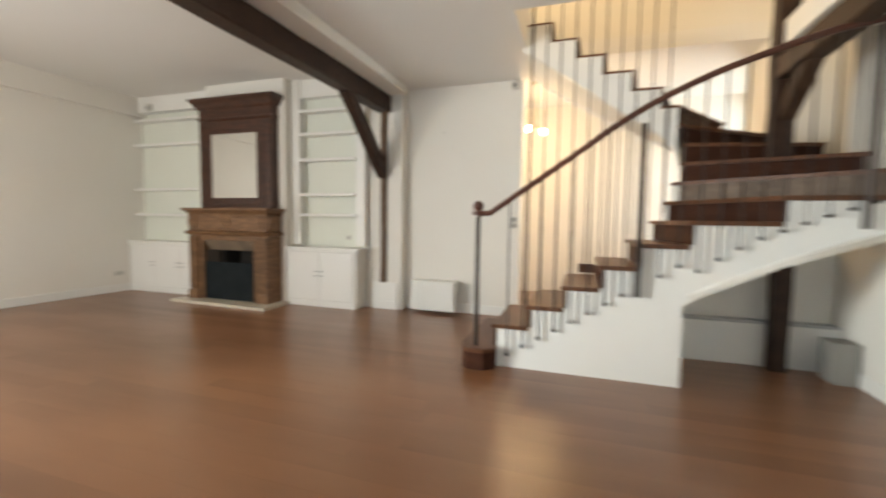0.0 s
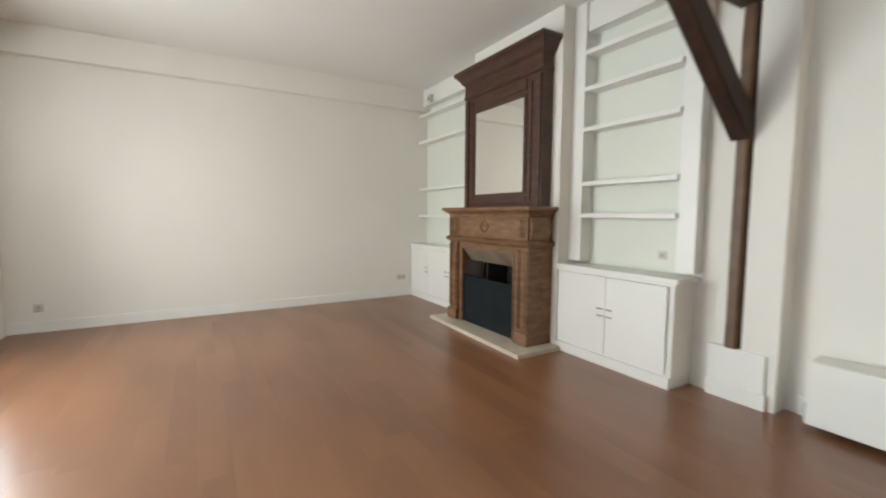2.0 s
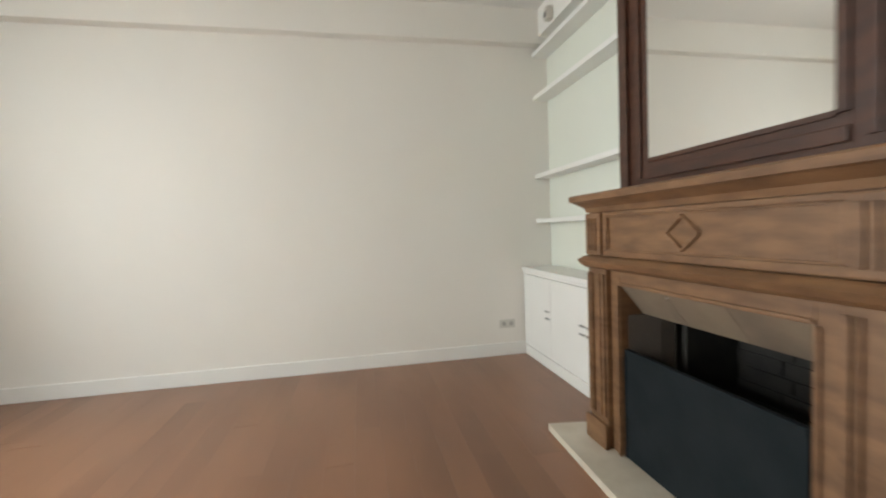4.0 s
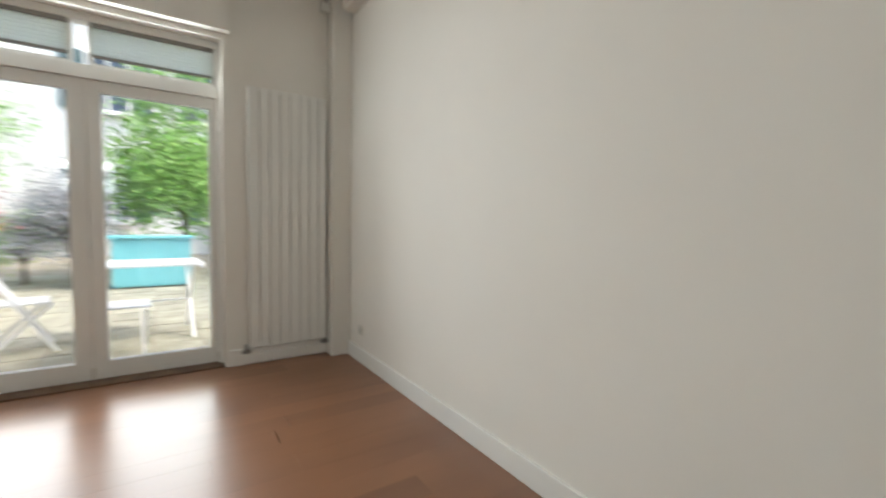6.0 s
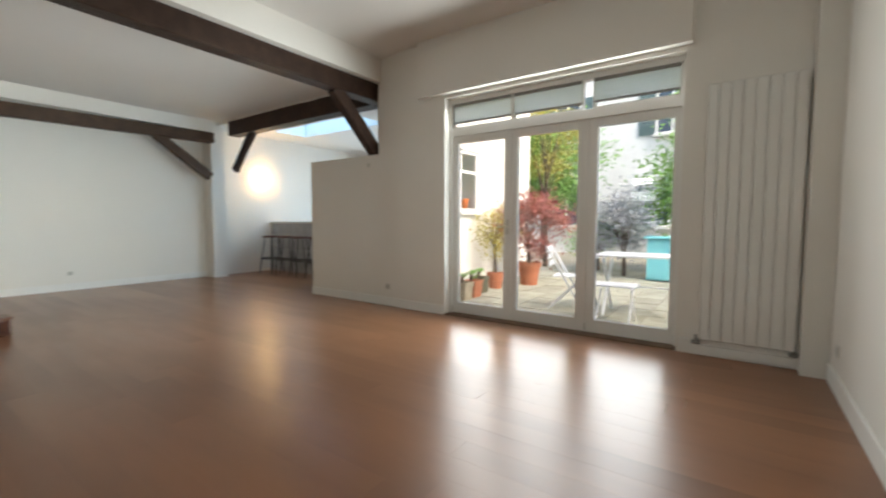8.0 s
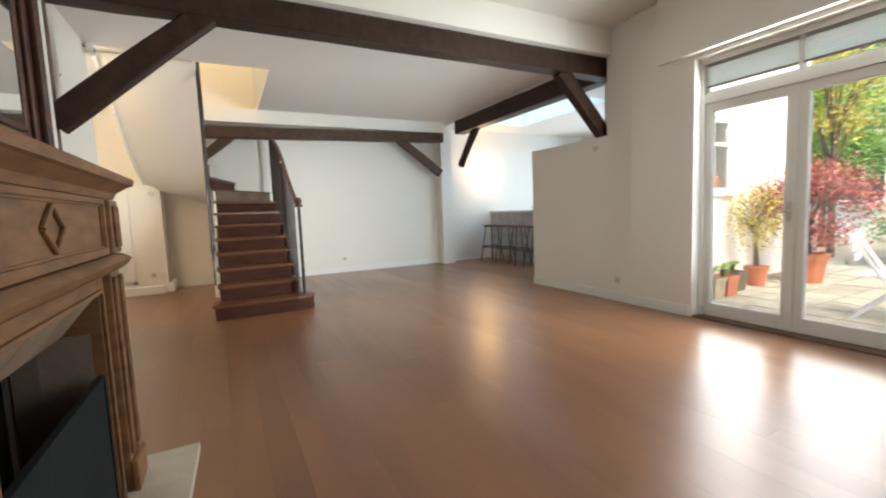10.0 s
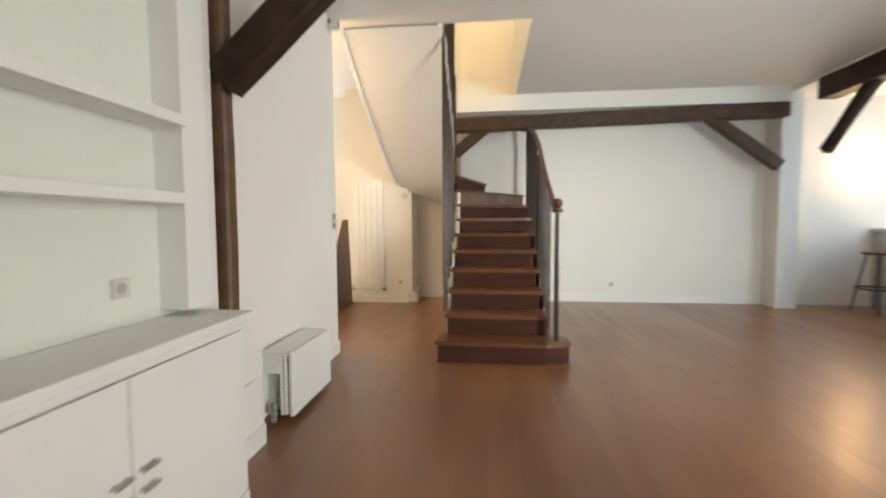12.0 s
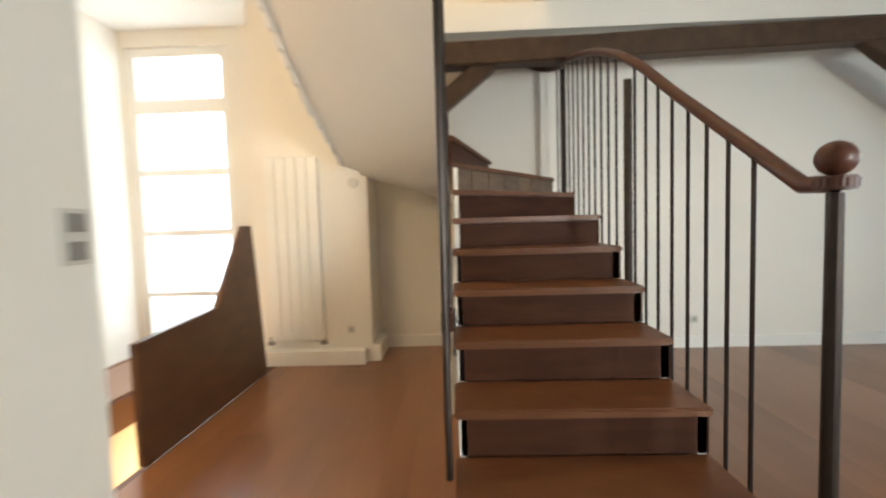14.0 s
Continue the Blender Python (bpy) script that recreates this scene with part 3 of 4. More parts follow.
for x0, x1, zs in ((0.0, 1.58, (1.245, 1.665, 2.395, 2.795)), (3.30, 4.20, (1.27, 1.56, 2.055, 2.415, 2.74))):
    for z in zs:
        solo("wall_shelf", box((x0 + 0.002, 4.90, z), (x1 - 0.002, 5.048, z + 0.04), 0.004), JOINERY, "thick white painted shelf fixed in the niche", "shelf", "shelves in the fireplace niches")


# ---- radiators ----
def column_radiator(x, y, turn, n, pitch, z0, z1, label):
    t = thing("column_radiator", label, "radiator", (x, y, 0), turn)
    for i in range(n):
        a = i * pitch
        part("column", box((a + 0.003, -0.055, z0), (a + pitch - 0.005, -0.041, z1), 0.006), RADIATOR, t)
    part("back_panel", box((0.004, -0.0405, z0 + 0.01), (n * pitch - 0.006, -0.012, z1 - 0.01), 0.003), RADIATOR, t)
    part("manifold", rod((-0.01, -0.035, z0 + 0.02), (n * pitch, -0.035, z0 + 0.02), 0.016), RADIATOR, t)
    part("manifold", rod((0, -0.035, z1 - 0.03), (n * pitch - 0.01, -0.035, z1 - 0.03), 0.016), RADIATOR, t)
    for a, z in ((0.1, z1 - 0.25), (n * pitch - 0.15, z1 - 0.25), (0.1, z0 + 0.2)):
        part("bracket", box((a, -0.02, z), (a + 0.04, 0.0, z + 0.05)), RADIATOR, t)
    for a in (-0.02, n * pitch - 0.01):
        v = bmesh.new()
        add_rod(v, (a, -0.035, z0 - 0.045), (a, -0.035, z0 + 0.03), 0.013)
        add_rod(v, (a - 0.03, -0.035, z0 - 0.03), (a + 0.03, -0.035, z0 - 0.03), 0.016)
        part("valve", v, GREYPL, t, "grey radiator valve")
    return t


column_radiator(0.80, -0.1, 180, 8, 0.078, 0.14, 2.2, "tall white vertical column radiator on the wall")
column_radiator(9.04, 5.83, -90, 5, 0.095, 0.22, 1.86, "tall cream vertical radiator on the hall wall")
structure("radiator_pipe_casing", box((0.16, -0.1, 0.02), (0.9, -0.07, 0.085), 0.003), JOINERY)


def convector():
    t = thing("convector_radiator", "low white box radiator on the wall", "radiator", (5.04, YN, 0.0))
    w = 0.60
    part("front_panel", box((0.0, -0.235, 0.04), (w, -0.205, 0.43), 0.01), RADIATOR, t)
    part("middle_panel", box((0.0, -0.195, 0.05), (w, -0.175, 0.42), 0.006), RADIATOR, t)
    part("back_panel", box((0.0, -0.06, 0.05), (w, -0.035, 0.42), 0.006), RADIATOR, t)
    part("top_panel", box((0.0, -0.204, 0.405), (w, -0.03, 0.43), 0.004), RADIATOR, t)
    for s in (0.002, w - 0.014):
        part("side_panel", boxes([((s, -0.172, 0.30), (s + 0.012, -0.062, 0.404)), ((s, -0.172, 0.05), (s + 0.012, -0.15, 0.30))], 0.002), RADIATOR, t)
    part("convector_fins", boxes([((0.03, -0.17 + i * 0.014, 0.07), (w - 0.03, -0.166 + i * 0.014, 0.38)) for i in range(8)]), RADIATOR, t)
    for a in (0.1, 0.47):
        part("bracket", box((a, -0.034, 0.1), (a + 0.03, 0, 0.3)), RADIATOR, t)
    part("valve", rod((-0.025, -0.12, 0.02), (-0.025, -0.12, 0.13), 0.018), GREYPL, t, "dark grey radiator valve")
    part("valve_pipe", rod((-0.03, -0.12, 0.05), (0.03, -0.12, 0.05), 0.009), GREYPL, t)
    return t


convector()


# ---- glazed doors to the garden ----
def frame_boxes(x0, x1, z0, z1, side, top, bottom, y0, y1):
    return [((x0, y0, z0), (x0 + side, y1, z1)), ((x1 - side, y0, z0), (x1, y1, z1)),
            ((x0 + side, y0, z0), (x1 - side, y1, z0 + bottom)), ((x0 + side, y0, z1 - top), (x1 - side, y1, z1))]


structure("door_frame", boxes([((0.97, -0.30, 0.0), (1.0, -0.2, 2.52)), ((3.37, -0.30, 0.0), (3.40, -0.2, 2.52)), ((1.0, -0.30, 2.10), (3.37, -0.21, 2.19)), ((1.0, -0.30, 2.47), (3.37, -0.2, 2.52))], 0.003), JOINERY)
structure("door_sill", box((0.97, -0.36, -0.02), (3.40, -0.1, 0.012), 0.004), POST, "dark worn wooden threshold")
LEAVES = ((1.0, 1.785, 1.05, 1.70), (1.785, 2.60, 1.885, 2.535), (2.60, 3.37, 2.69, 3.30))
for i, (a, b, pa, pb) in enumerate(LEAVES):
    t = thing("glazed_door", "white painted glazed garden door, shut", "door", (a, -0.26, 0.0), group="glazed garden doors")
    part("frame", boxes([((0.002, -0.03, 0.015), (pa - a, 0.03, 2.098)), ((pb - a, -0.03, 0.015), (b - a - 0.002, 0.03, 2.098)), ((pa - a, -0.03, 0.015), (pb - a, 0.03, 0.14)), ((pa - a, -0.03, 2.02), (pb - a, 0.03, 2.098)),
                         ((pa - a - 0.02, 0.03, 0.13), (pa - a, 0.036, 2.03)), ((pb - a, 0.03, 0.13), (pb - a + 0.02, 0.036, 2.03))], 0.003), JOINERY, t)
    g = part("pane", box((pa - a, -0.004, 0.14), (pb - a, 0.004, 2.02)), PANE, t, "clear glass pane")
    g.visible_shadow = False
    for z in (0.05,):
        part("hinge", rod((0.0 if i < 2 else b - a, 0.035, 0.03), (0.0 if i < 2 else b - a, 0.035, 0.10), 0.01), PLASTIC, t)
t = thing("door_handle", "white lever handle on the garden door", "handle", (2.645, -0.225, 1.05))
part("plate", box((-0.018, 0, -0.08), (0.018, 0.008, 0.08), 0.003), PLASTIC, t)
part("lever", boxes([((-0.01, 0.008, -0.01), (0.01, 0.045, 0.01)), ((-0.01, 0.035, -0.01), (0.10, 0.05, 0.01))], 0.004), PLASTIC, t)
t = thing("transom_window", "white transom window with lowered pleated blinds", "window", (0, -0.26, 2.19))
for a, b in ((1.0, 1.76), (1.84, 2.60), (2.60, 3.37)):
    part("frame", boxes(frame_boxes(a + 0.002, b - 0.002, 0.002, 0.279, 0.025, 0.015, 0.02, -0.02, 0.02), 0.002), JOINERY, t)
    g = part("pane", box((a + 0.027, -0.003, 0.022), (b - 0.027, 0.003, 0.264)), PANE, t)
    g.visible_shadow = False
    bl = part("blind", boxes([((a + 0.02, 0.028, 0.075 + k * 0.0128), (b - 0.02, 0.031 + 0.003 * (k % 2), 0.087 + k * 0.0128)) for k in range(14)]), BLIND, t, "white translucent pleated blind")
    bl.visible_shadow = False
    part("blind_rail", boxes([((a + 0.02, 0.022, 0.055), (b - 0.02, 0.04, 0.075)), ((a + 0.02, 0.022, 0.252), (b - 0.02, 0.05, 0.28))], 0.002), GREYPL, t, "dark blind rail")

# ---- hall window ----
t = thing("hall_window", "tall white window with frosted panes", "window", (9.56, 6.38, 0.0))
part("frame", boxes([((-0.03, 0, 0), (0.03, 0.08, 3.08)), ((-0.03, 0.96, 0), (0.03, 1.04, 3.08))] + [((-0.03, 0.08, z), (0.03, 0.96, z + h)) for z, h in ((0, 0.08), (0.56, 0.05), (1.19, 0.06), (1.80, 0.07), (2.43, 0.14), (2.99, 0.09))], 0.003), JOINERY, t)
for z0, z1 in ((0.08, 0.56), (0.61, 1.19), (1.25, 1.80), (1.87, 2.43), (2.57, 2.99)):
    g = part("pane", box((-0.004, 0.08, z0), (0.004, 0.96, z1)), FROST, t, "frosted glass pane")
    g.visible_shadow = False

# ---- staircase ----
RISE = 0.18
YI, YO = 4.17, 3.24            # inner and outer edge of the lower flight
YU, YW = 4.22, 5.14            # inner and outer edge of the upper flight
# front edge of each tread: inner point, outer point
EDGE = {1: ((6.22, 4.26), (6.22, 3.07)), 2: ((6.515, YI), (6.515, YO)), 3: ((6.80, YI), (6.80, YO)), 4: ((7.075, YI), (7.075, YO)),
        5: ((7.345, YI), (7.345, YO)), 6: ((7.62, YI), (7.62, YO)), 7: ((7.82, YI), (7.96, YO)), 8: ((7.92, YI), (8.53, YO)),
        9: ((7.98, YI), (9.18, YO)), 10: ((8.02, YI), (9.24, 3.82)), 11: ((8.05, 4.19), (9.24, 4.46)), 12: ((8.04, YU), (9.24, YW)),
        13: ((8.00, YU), (8.60, YW)), 14: ((7.85, YU), (8.10, YW)), 15: ((7.59, YU), (7.75, YW)), 16: ((7.33, YU), (7.42, YW)),
        17: ((7.08, YU), (7.12, YW)), 18: ((6.83, YU), (6.83, YW)), 19: ((6.57, YU), (6.57, YW))}
CORNERS = {9: [(9.24, YO)], 12: [], 11: [], 8: []}


def footprint(k):
    """Outline of tread k, from its own front edge to the next one."""
    (ai, ao), (bi, bo) = EDGE[k], EDGE[k + 1]
    if k == 1:
        return [(6.25, 4.22), (6.24, 3.28), (6.26, 3.13), (6.32, 3.07), (6.46, 3.07), (6.54, 3.14), (6.54, YI), (6.50, 4.22)]
    pts = [ai, ao]
    if k == 9:
        pts.append((9.24, YO))
    if k == 12:
        pts = [ai, ao, bo, bi]
        return pts
    return pts + [bo, bi]


def grown(poly, front, sides):
    """The outline moved out by front at its first edge and by sides elsewhere."""
    c = Vector((sum(p[0] for p in poly) / len(poly), sum(p[1] for p in poly) / len(poly)))
    d = (Vector(poly[0]) + Vector(poly[1])) / 2
    other = (Vector(poly[-1]) + Vector(poly[2])) / 2
    n = (d - other).normalized()
    return [(Vector(p) + n * front) if i < 2 else Vector(p) for i, p in enumerate(poly)]


def staircase():
    t = thing("staircase", "dark brown wooden winding staircase with thin iron balusters and white strings", "staircase", (6.2, 3.24, 0))
    o = Vector((6.2, 3.24))

    def rel(p):
        return (p[0] - o.x, p[1] - o.y)
    for k in range(1, 19):
        z = RISE * k
        f = [rel(p) for p in grown(footprint(k), 0.025 if k > 1 else 0.02, 0)]
        bm = prism(f, "z", z - 0.034, z)
        bmesh.ops.recalc_face_normals(bm, faces=bm.faces)
        bmesh.ops.bevel(bm, geom=list(bm.edges), offset=0.008, segments=2, affect="EDGES")
        part("tread", bm, TREAD, t)
        (ai, ao) = EDGE[k]
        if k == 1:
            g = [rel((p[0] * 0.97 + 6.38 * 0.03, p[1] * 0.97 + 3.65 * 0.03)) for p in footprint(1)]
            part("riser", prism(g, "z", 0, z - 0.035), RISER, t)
        else:
            a, b = Vector(rel(ai)), Vector(rel(ao))
            n = Vector(((b - a).y, -(b - a).x)).normalized() * 0.02
            if n.x < 0 or (k >= 13 and n.x < 0):
                n = -n
            if k >= 12:
                n = -n if n.x > 0 else n
            e = (b - a).normalized() * 0.022
            a, b = a + e, b - e * (0.2 if k < 9 else 1.0)
            if k == 9:
                for j in range(7):
                    u, v = a + (b - a) * (j / 7), a + (b - a) * ((j + 0.97) / 7)
                    part("riser_stave", prism([u, v, v + n, u + n], "z", z - RISE + 0.001, z - 0.035), STAVE, t, "paler upright wooden stave in the riser")
                continue
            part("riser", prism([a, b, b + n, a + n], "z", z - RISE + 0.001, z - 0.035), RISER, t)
    # outer string: closed to the floor under the straight flight, then sweeping up
    def under(x):
        pts = [(7.93, 0.62), (8.15, 0.78), (8.35, 0.91), (8.72, 1.07), (9.07, 1.20), (9.26, 1.27)]
        for (x0, z0), (x1, z1) in zip(pts, pts[1:]):
            if x <= x1:
                return z0 + (z1 - z0) * (x - x0) / (x1 - x0)
        return pts[-1][1]
    xs = [6.53, 6.80, 7.075, 7.345, 7.62, 7.96, 8.53, 9.18]
    top = []
    for i, x in enumerate(xs):
        x1 = xs[i + 1] if i + 1 < len(xs) else 9.26
        top += [(x - o.x, RISE * (i + 2) - 0.036), (x1 - o.x, RISE * (i + 2) - 0.036)]
    low = [(9.26 - o.x - 0.09 * i, under(9.26 - 0.09 * i)) for i in range(15)]
    bm = prism(top + low + [(7.93 - o.x, 0.62), (7.93 - o.x, 0), (6.53 - o.x, 0)], "y", 0.012, 0.045)
    part("outer_string", bm, JOINERY, t, "white painted outer string board")
    part("end_panel", box((7.90 - o.x, 0.045, 0), (7.93 - o.x, 0.90, 0.98)), JOINERY, t)
    xi = [6.53, 6.80, 7.075, 7.345, 7.62, 7.82, 7.92, 7.98]
    top = []
    for i, x in enumerate(xi):
        x1 = xi[i + 1] if i + 1 < len(xi) else 8.03
        top += [(x - o.x, RISE * (i + 2) - 0.036), (x1 - o.x, RISE * (i + 2) - 0.036)]
    bm = prism(top + [(8.03 - o.x, 0), (6.53 - o.x, 0)], "y", 0.885, 0.915)
    part("inner_string", bm, JOINERY, t, "white painted inner string board")
    # white soffit under the winders and the upper flight
    bm = bmesh.new()
    prev = None
    for k in range(7, 20):
        (ai, ao) = EDGE[k]
        z = RISE * k - (0.44 if k > 8 else 0.5 if k == 8 else 0.6)
        pts = [rel(ai), rel(ao)]
        ring = [bm.verts.new((*pts[0], z)), bm.verts.new((*pts[1], z)), bm.verts.new((*pts[1], z + 0.05)), bm.verts.new((*pts[0], z + 0.05))]
        if k == 9:
            cz = z + 0.02
            c = rel((9.24, YO))
        if prev:
            for i in range(4):
                bm.faces.new((prev[i], prev[(i + 1) % 4], ring[(i + 1) % 4], ring[i]))
                bm.edges.get((prev[i], ring[i])).smooth = False
        prev = ring
    part("soffit", bm, PLASTER, t, "cream plastered soffit", smooth=True)
    # strings of the upper flight
    for name, side, y0, y1 in (("upper_inner_string", 0, YU - o.y - 0.03, YU - o.y), ("upper_outer_string", 1, YW - o.y - 0.03, YW - o.y)):
        top, low = [], []
        for k in range(12 if side else 13, 19):
            a, b = EDGE[k][side][0] - o.x, EDGE[k + 1][side][0] - o.x
            za, zb = RISE * k - 0.45, RISE * (k + 1) - 0.45
            top += [(a, RISE * k - 0.036), (b, RISE * k - 0.036)]
            for j in range(3):
                u, v = j / 3, (j + 1) / 3
                low += [(a + (b - a) * u, za + (zb - za) * u), (a + (b - a) * (u + v) / 2, za + (zb - za) * u + (0.0 if side else 0.03))]
        low += [(EDGE[19][side][0] - o.x, RISE * 19 - 0.45)]
        bm = prism(top + low[::-1], "y", y0, y1)
        part(name, bm, JOINERY, t, "white painted upper string board")
    # handrail
    pts = [(6.37, 3.19, 1.297), (6.47, 3.19, 1.302), (7.10, 3.21, 1.74), (7.52, 3.21, 2.03), (7.95, 3.21, 2.25), (8.36, 3.21, 2.40), (8.75, 3.21, 2.51), (9.05, 3.23, 2.56), (9.20, 3.32, 2.60), (9.22, 3.50, 2.66), (9.22, 3.75, 2.74)]
    cu = bpy.data.curves.new("handrail", "CURVE")
    cu.dimensions, cu.bevel_depth, cu.bevel_resolution, cu.resolution_u = "3D", 0.024, 3, 4
    sp = cu.splines.new("BEZIER")
    sp.bezier_points.add(len(pts) - 1)
    for bp, p in zip(sp.bezier_points, pts):
        bp.co = (p[0] - o.x, p[1] - o.y, p[2])
        bp.handle_left_type = bp.handle_right_type = "VECTOR" if p[0] < 6.5 else "AUTO"
    tmp = bpy.data.objects.new("tmp", cu)
    me = bpy.data.meshes.new_from_object(tmp)
    bpy.data.objects.remove(tmp)
    me.materials.clear()
    me.materials.append(RAIL)
    for p in me.polygons:
        p.use_smooth = True
    h = new("handrail", me)
    h.parent = t
    tagged(h, "polished reddish brown wooden handrail")

    def rail_z(x):
        for (x0, _, z0), (x1, _, z1) in zip(pts, pts[1:]):
            if x0 <= x <= x1:
                return z0 + (z1 - z0) * (x - x0) / (x1 - x0)
        return pts[-1][2]
    # bottom newel with its ball
    nw = part("newel_post", rod((6.37 - o.x, 3.19 - o.y, 0.18), (6.37 - o.x, 3.19 - o.y, 1.275), 0.021, 16, 0.019), IRON, t, "dark turned newel post")
    bm = bmesh.new()
    bmesh.ops.create_uvsphere(bm, u_segments=20, v_segments=14, radius=0.044, matrix=Matrix.Translation((6.37 - o.x, 3.19 - o.y, 1.36)))
    part("ball_finial", bm, RAIL, nw, "round wooden ball finial", smooth=True)
    bm = rod((6.37 - o.x, 3.19 - o.y, 1.282), (6.37 - o.x, 3.19 - o.y, 1.316), 0.048, 20)
    bmesh.ops.bevel(bm, geom=list(bm.edges), offset=0.006, segments=2, affect="EDGES")
    part("collar", bm, RAIL, nw, "wooden newel collar")
    for x, z0, z1 in ((7.61, 0.68, 1.97), (8.95, 1.22, 2.50)):
        part("newel_post", rod((x - o.x, 3.205 - o.y, z0), (x - o.x, 3.205 - o.y, z1), 0.022, 12), IRON, t, "dark square-looking newel post")
    for i in range(21):
        x = 6.63 + 0.125 * i
        if abs(x - 7.61) < 0.05 or abs(x - 8.95) < 0.05 or x > 9.2:
            continue
        z0 = 0.12 + 0.644 * (x - 6.63) if x < 8 else under(x) + 0.22
        y = 3.212 - o.y
        b = part("baluster", rod((x - o.x, y, z0), (x - o.x, y, rail_z(x) - 0.01), 0.0075, 8), IRON, t)
        bm = bmesh.new()
        bmesh.ops.create_uvsphere(bm, u_segments=10, v_segments=8, radius=0.017, matrix=Matrix.Translation((x - o.x, y, z0)))
        add_rod(bm, (x - o.x, y, z0), (x - o.x, 0.013, z0), 0.008, 6)
        part("baluster_foot", bm, IRON, b)
    # full-height bars of the inner side
    for i in range(10):
        x = 6.66 + 0.14 * i
        k = max(q for q in EDGE if q < 9 and EDGE[q][0][0] <= x)
        z0 = RISE * k
        y = 4.135 - o.y + 0.055
        r = 0.012 if i in (0,) else 0.0068
        b = part("inner_bar", rod((x - o.x, y, z0 - (0.1 if i else 0.0)), (x - o.x, y, 4.2), r, 8), IRON, t, "tall thin iron bar")
    part("corner_block", box((7.17 - o.x, 0.93, 0.735), (7.32 - o.x, 0.985, 0.82), 0.004), RISER, t)
    return t


staircase()
structure("stair_back_wall", boxes([((7.93, 4.19, 0), (9.27, 4.235, 1.0))]), PLASTER)
t = thing("stair_ledge", "low white ledge with a grey top under the stairs", "ledge", (7.95, 4.06, 0))
part("body", box((0, 0, 0), (1.31, 0.127, 0.37), 0.004), JOINERY, t)
part("top", box((0, -0.005, 0.372), (1.31, 0.127, 0.395), 0.004), material("grey_ledge_top", (0.42, 0.43, 0.43), 0.6), t, "grey top board")
solo("dark_box", box((9.08, 3.74, 0), (9.25, 3.95, 0.33), 0.01), GREYPL, "dark box on the floor under the stairs", "box")

# ---- hall ----
solo("guard_board", prism([(7.36, 0.0), (8.80, 0.0), (8.64, 1.26), (8.52, 1.26), (8.10, 0.70), (7.36, 0.66)], "y", 5.80, 5.84), PANEL, "brown wooden guard board beside the cellar stairs", "board")
t = thing("cellar_stairs", "orange-brown wooden cellar steps going down", "staircase", (7.2, 5.86, 0))
for k in range(7):
    part("step", box((0.01 + 0.22 * k, 0.005, -0.20 * (k + 1) - 0.03), (0.28 + 0.22 * k, 0.835, -0.20 * (k + 1) + 0.0), 0.004), ORANGE, t)
    part("riser", box((0.28 + 0.22 * k - 0.05, 0.006, -0.20 * (k + 1) - 0.2), (0.28 + 0.22 * k - 0.03, 0.834, -0.20 * (k + 1) - 0.031)), ORANGE, t)
t = thing("ceiling_lamp", "small hall ceiling lamp with two warm lit bulbs", "lamp", (6.51, 6.02, 3.238))
part("base", rod((0, 0, -0.03), (0, 0, 0), 0.06, 16), BRASS, t)
part("stem", rod((0, 0, -0.64), (0, 0, -0.03), 0.008), BRASS, t)
part("arm", rod((-0.09, -0.13, -0.64), (0.09, 0.14, -0.64), 0.008), BRASS, t)
for s in (-1, 1):
    bm = bmesh.new()
    bmesh.ops.create_uvsphere(bm, u_segments=14, v_segments=10, radius=0.045, matrix=Matrix.Translation((0.09 * s, 0.135 * s, -0.69)))
    part("bulb", bm, BULB, t, "glowing warm bulb", smooth=True)


# ---- small fixtures ----
def plate(name, label, where, turn, w, h, kind="switch"):
    t = thing(name, label, kind, where, turn)
    part("plate", box((-w / 2, -0.009, -h / 2), (w / 2, 0, h / 2), 0.003), PLASTIC, t)
    n = 2 if h > 0.1 and kind == "switch" else 1
    for i in range(n):
        z = (i - (n - 1) / 2) * h / n
        if kind == "switch":
            part("rocker", box((-w * 0.3, -0.014, z - h / n * 0.33), (w * 0.3, -0.009, z + h / n * 0.33), 0.002), GREYPL if n > 1 else PLASTIC, t)
    if kind == "socket":
        for s in range(max(1, round(w / 0.08))):
            x = (s - (max(1, round(w / 0.08)) - 1) / 2) * 0.07
            part("socket_well", rod((x, -0.011, 0), (x, -0.008, 0), 0.02, 14), WELL, t)
    return t


plate("light_switch", "double light switch in a metal plate on the wall end", (6.36, YN, 1.22), 0, 0.085, 0.15)
plate("wall_socket", "white double socket low on the wall", (0, 4.58, 0.30), 90, 0.15, 0.08, "socket")
plate("wall_socket", "white socket low on the wall near the corner", (0, 0.31, 0.27), 90, 0.08, 0.08, "socket")
plate("wall_socket", "white socket low on the wall", (4.33, -0.13, 0.25), 180, 0.08, 0.08, "socket")
plate("wall_socket", "white socket low on the far wall", (XE, 1.93, 0.27), -90, 0.07, 0.07, "socket")
plate("wall_socket", "small socket in the shelf niche", (4.02, 5.05, 0.97), 0, 0.07, 0.07, "socket")
plate("wall_socket", "small white socket on the hall wall", (9.04, 5.12, 0.30), -90, 0.07, 0.07, "socket")
plate("wall_switch", "white switch on the pilaster", (4.66, -0.13, 1.86), 180, 0.06, 0.06)
t = thing("thermostat", "round white thermostat on the hall wall", "thermostat", (9.04, 5.05, 1.62), -90)
part("dial", rod((0, -0.03, 0), (0, 0, 0), 0.045, 20), PLASTIC, t)
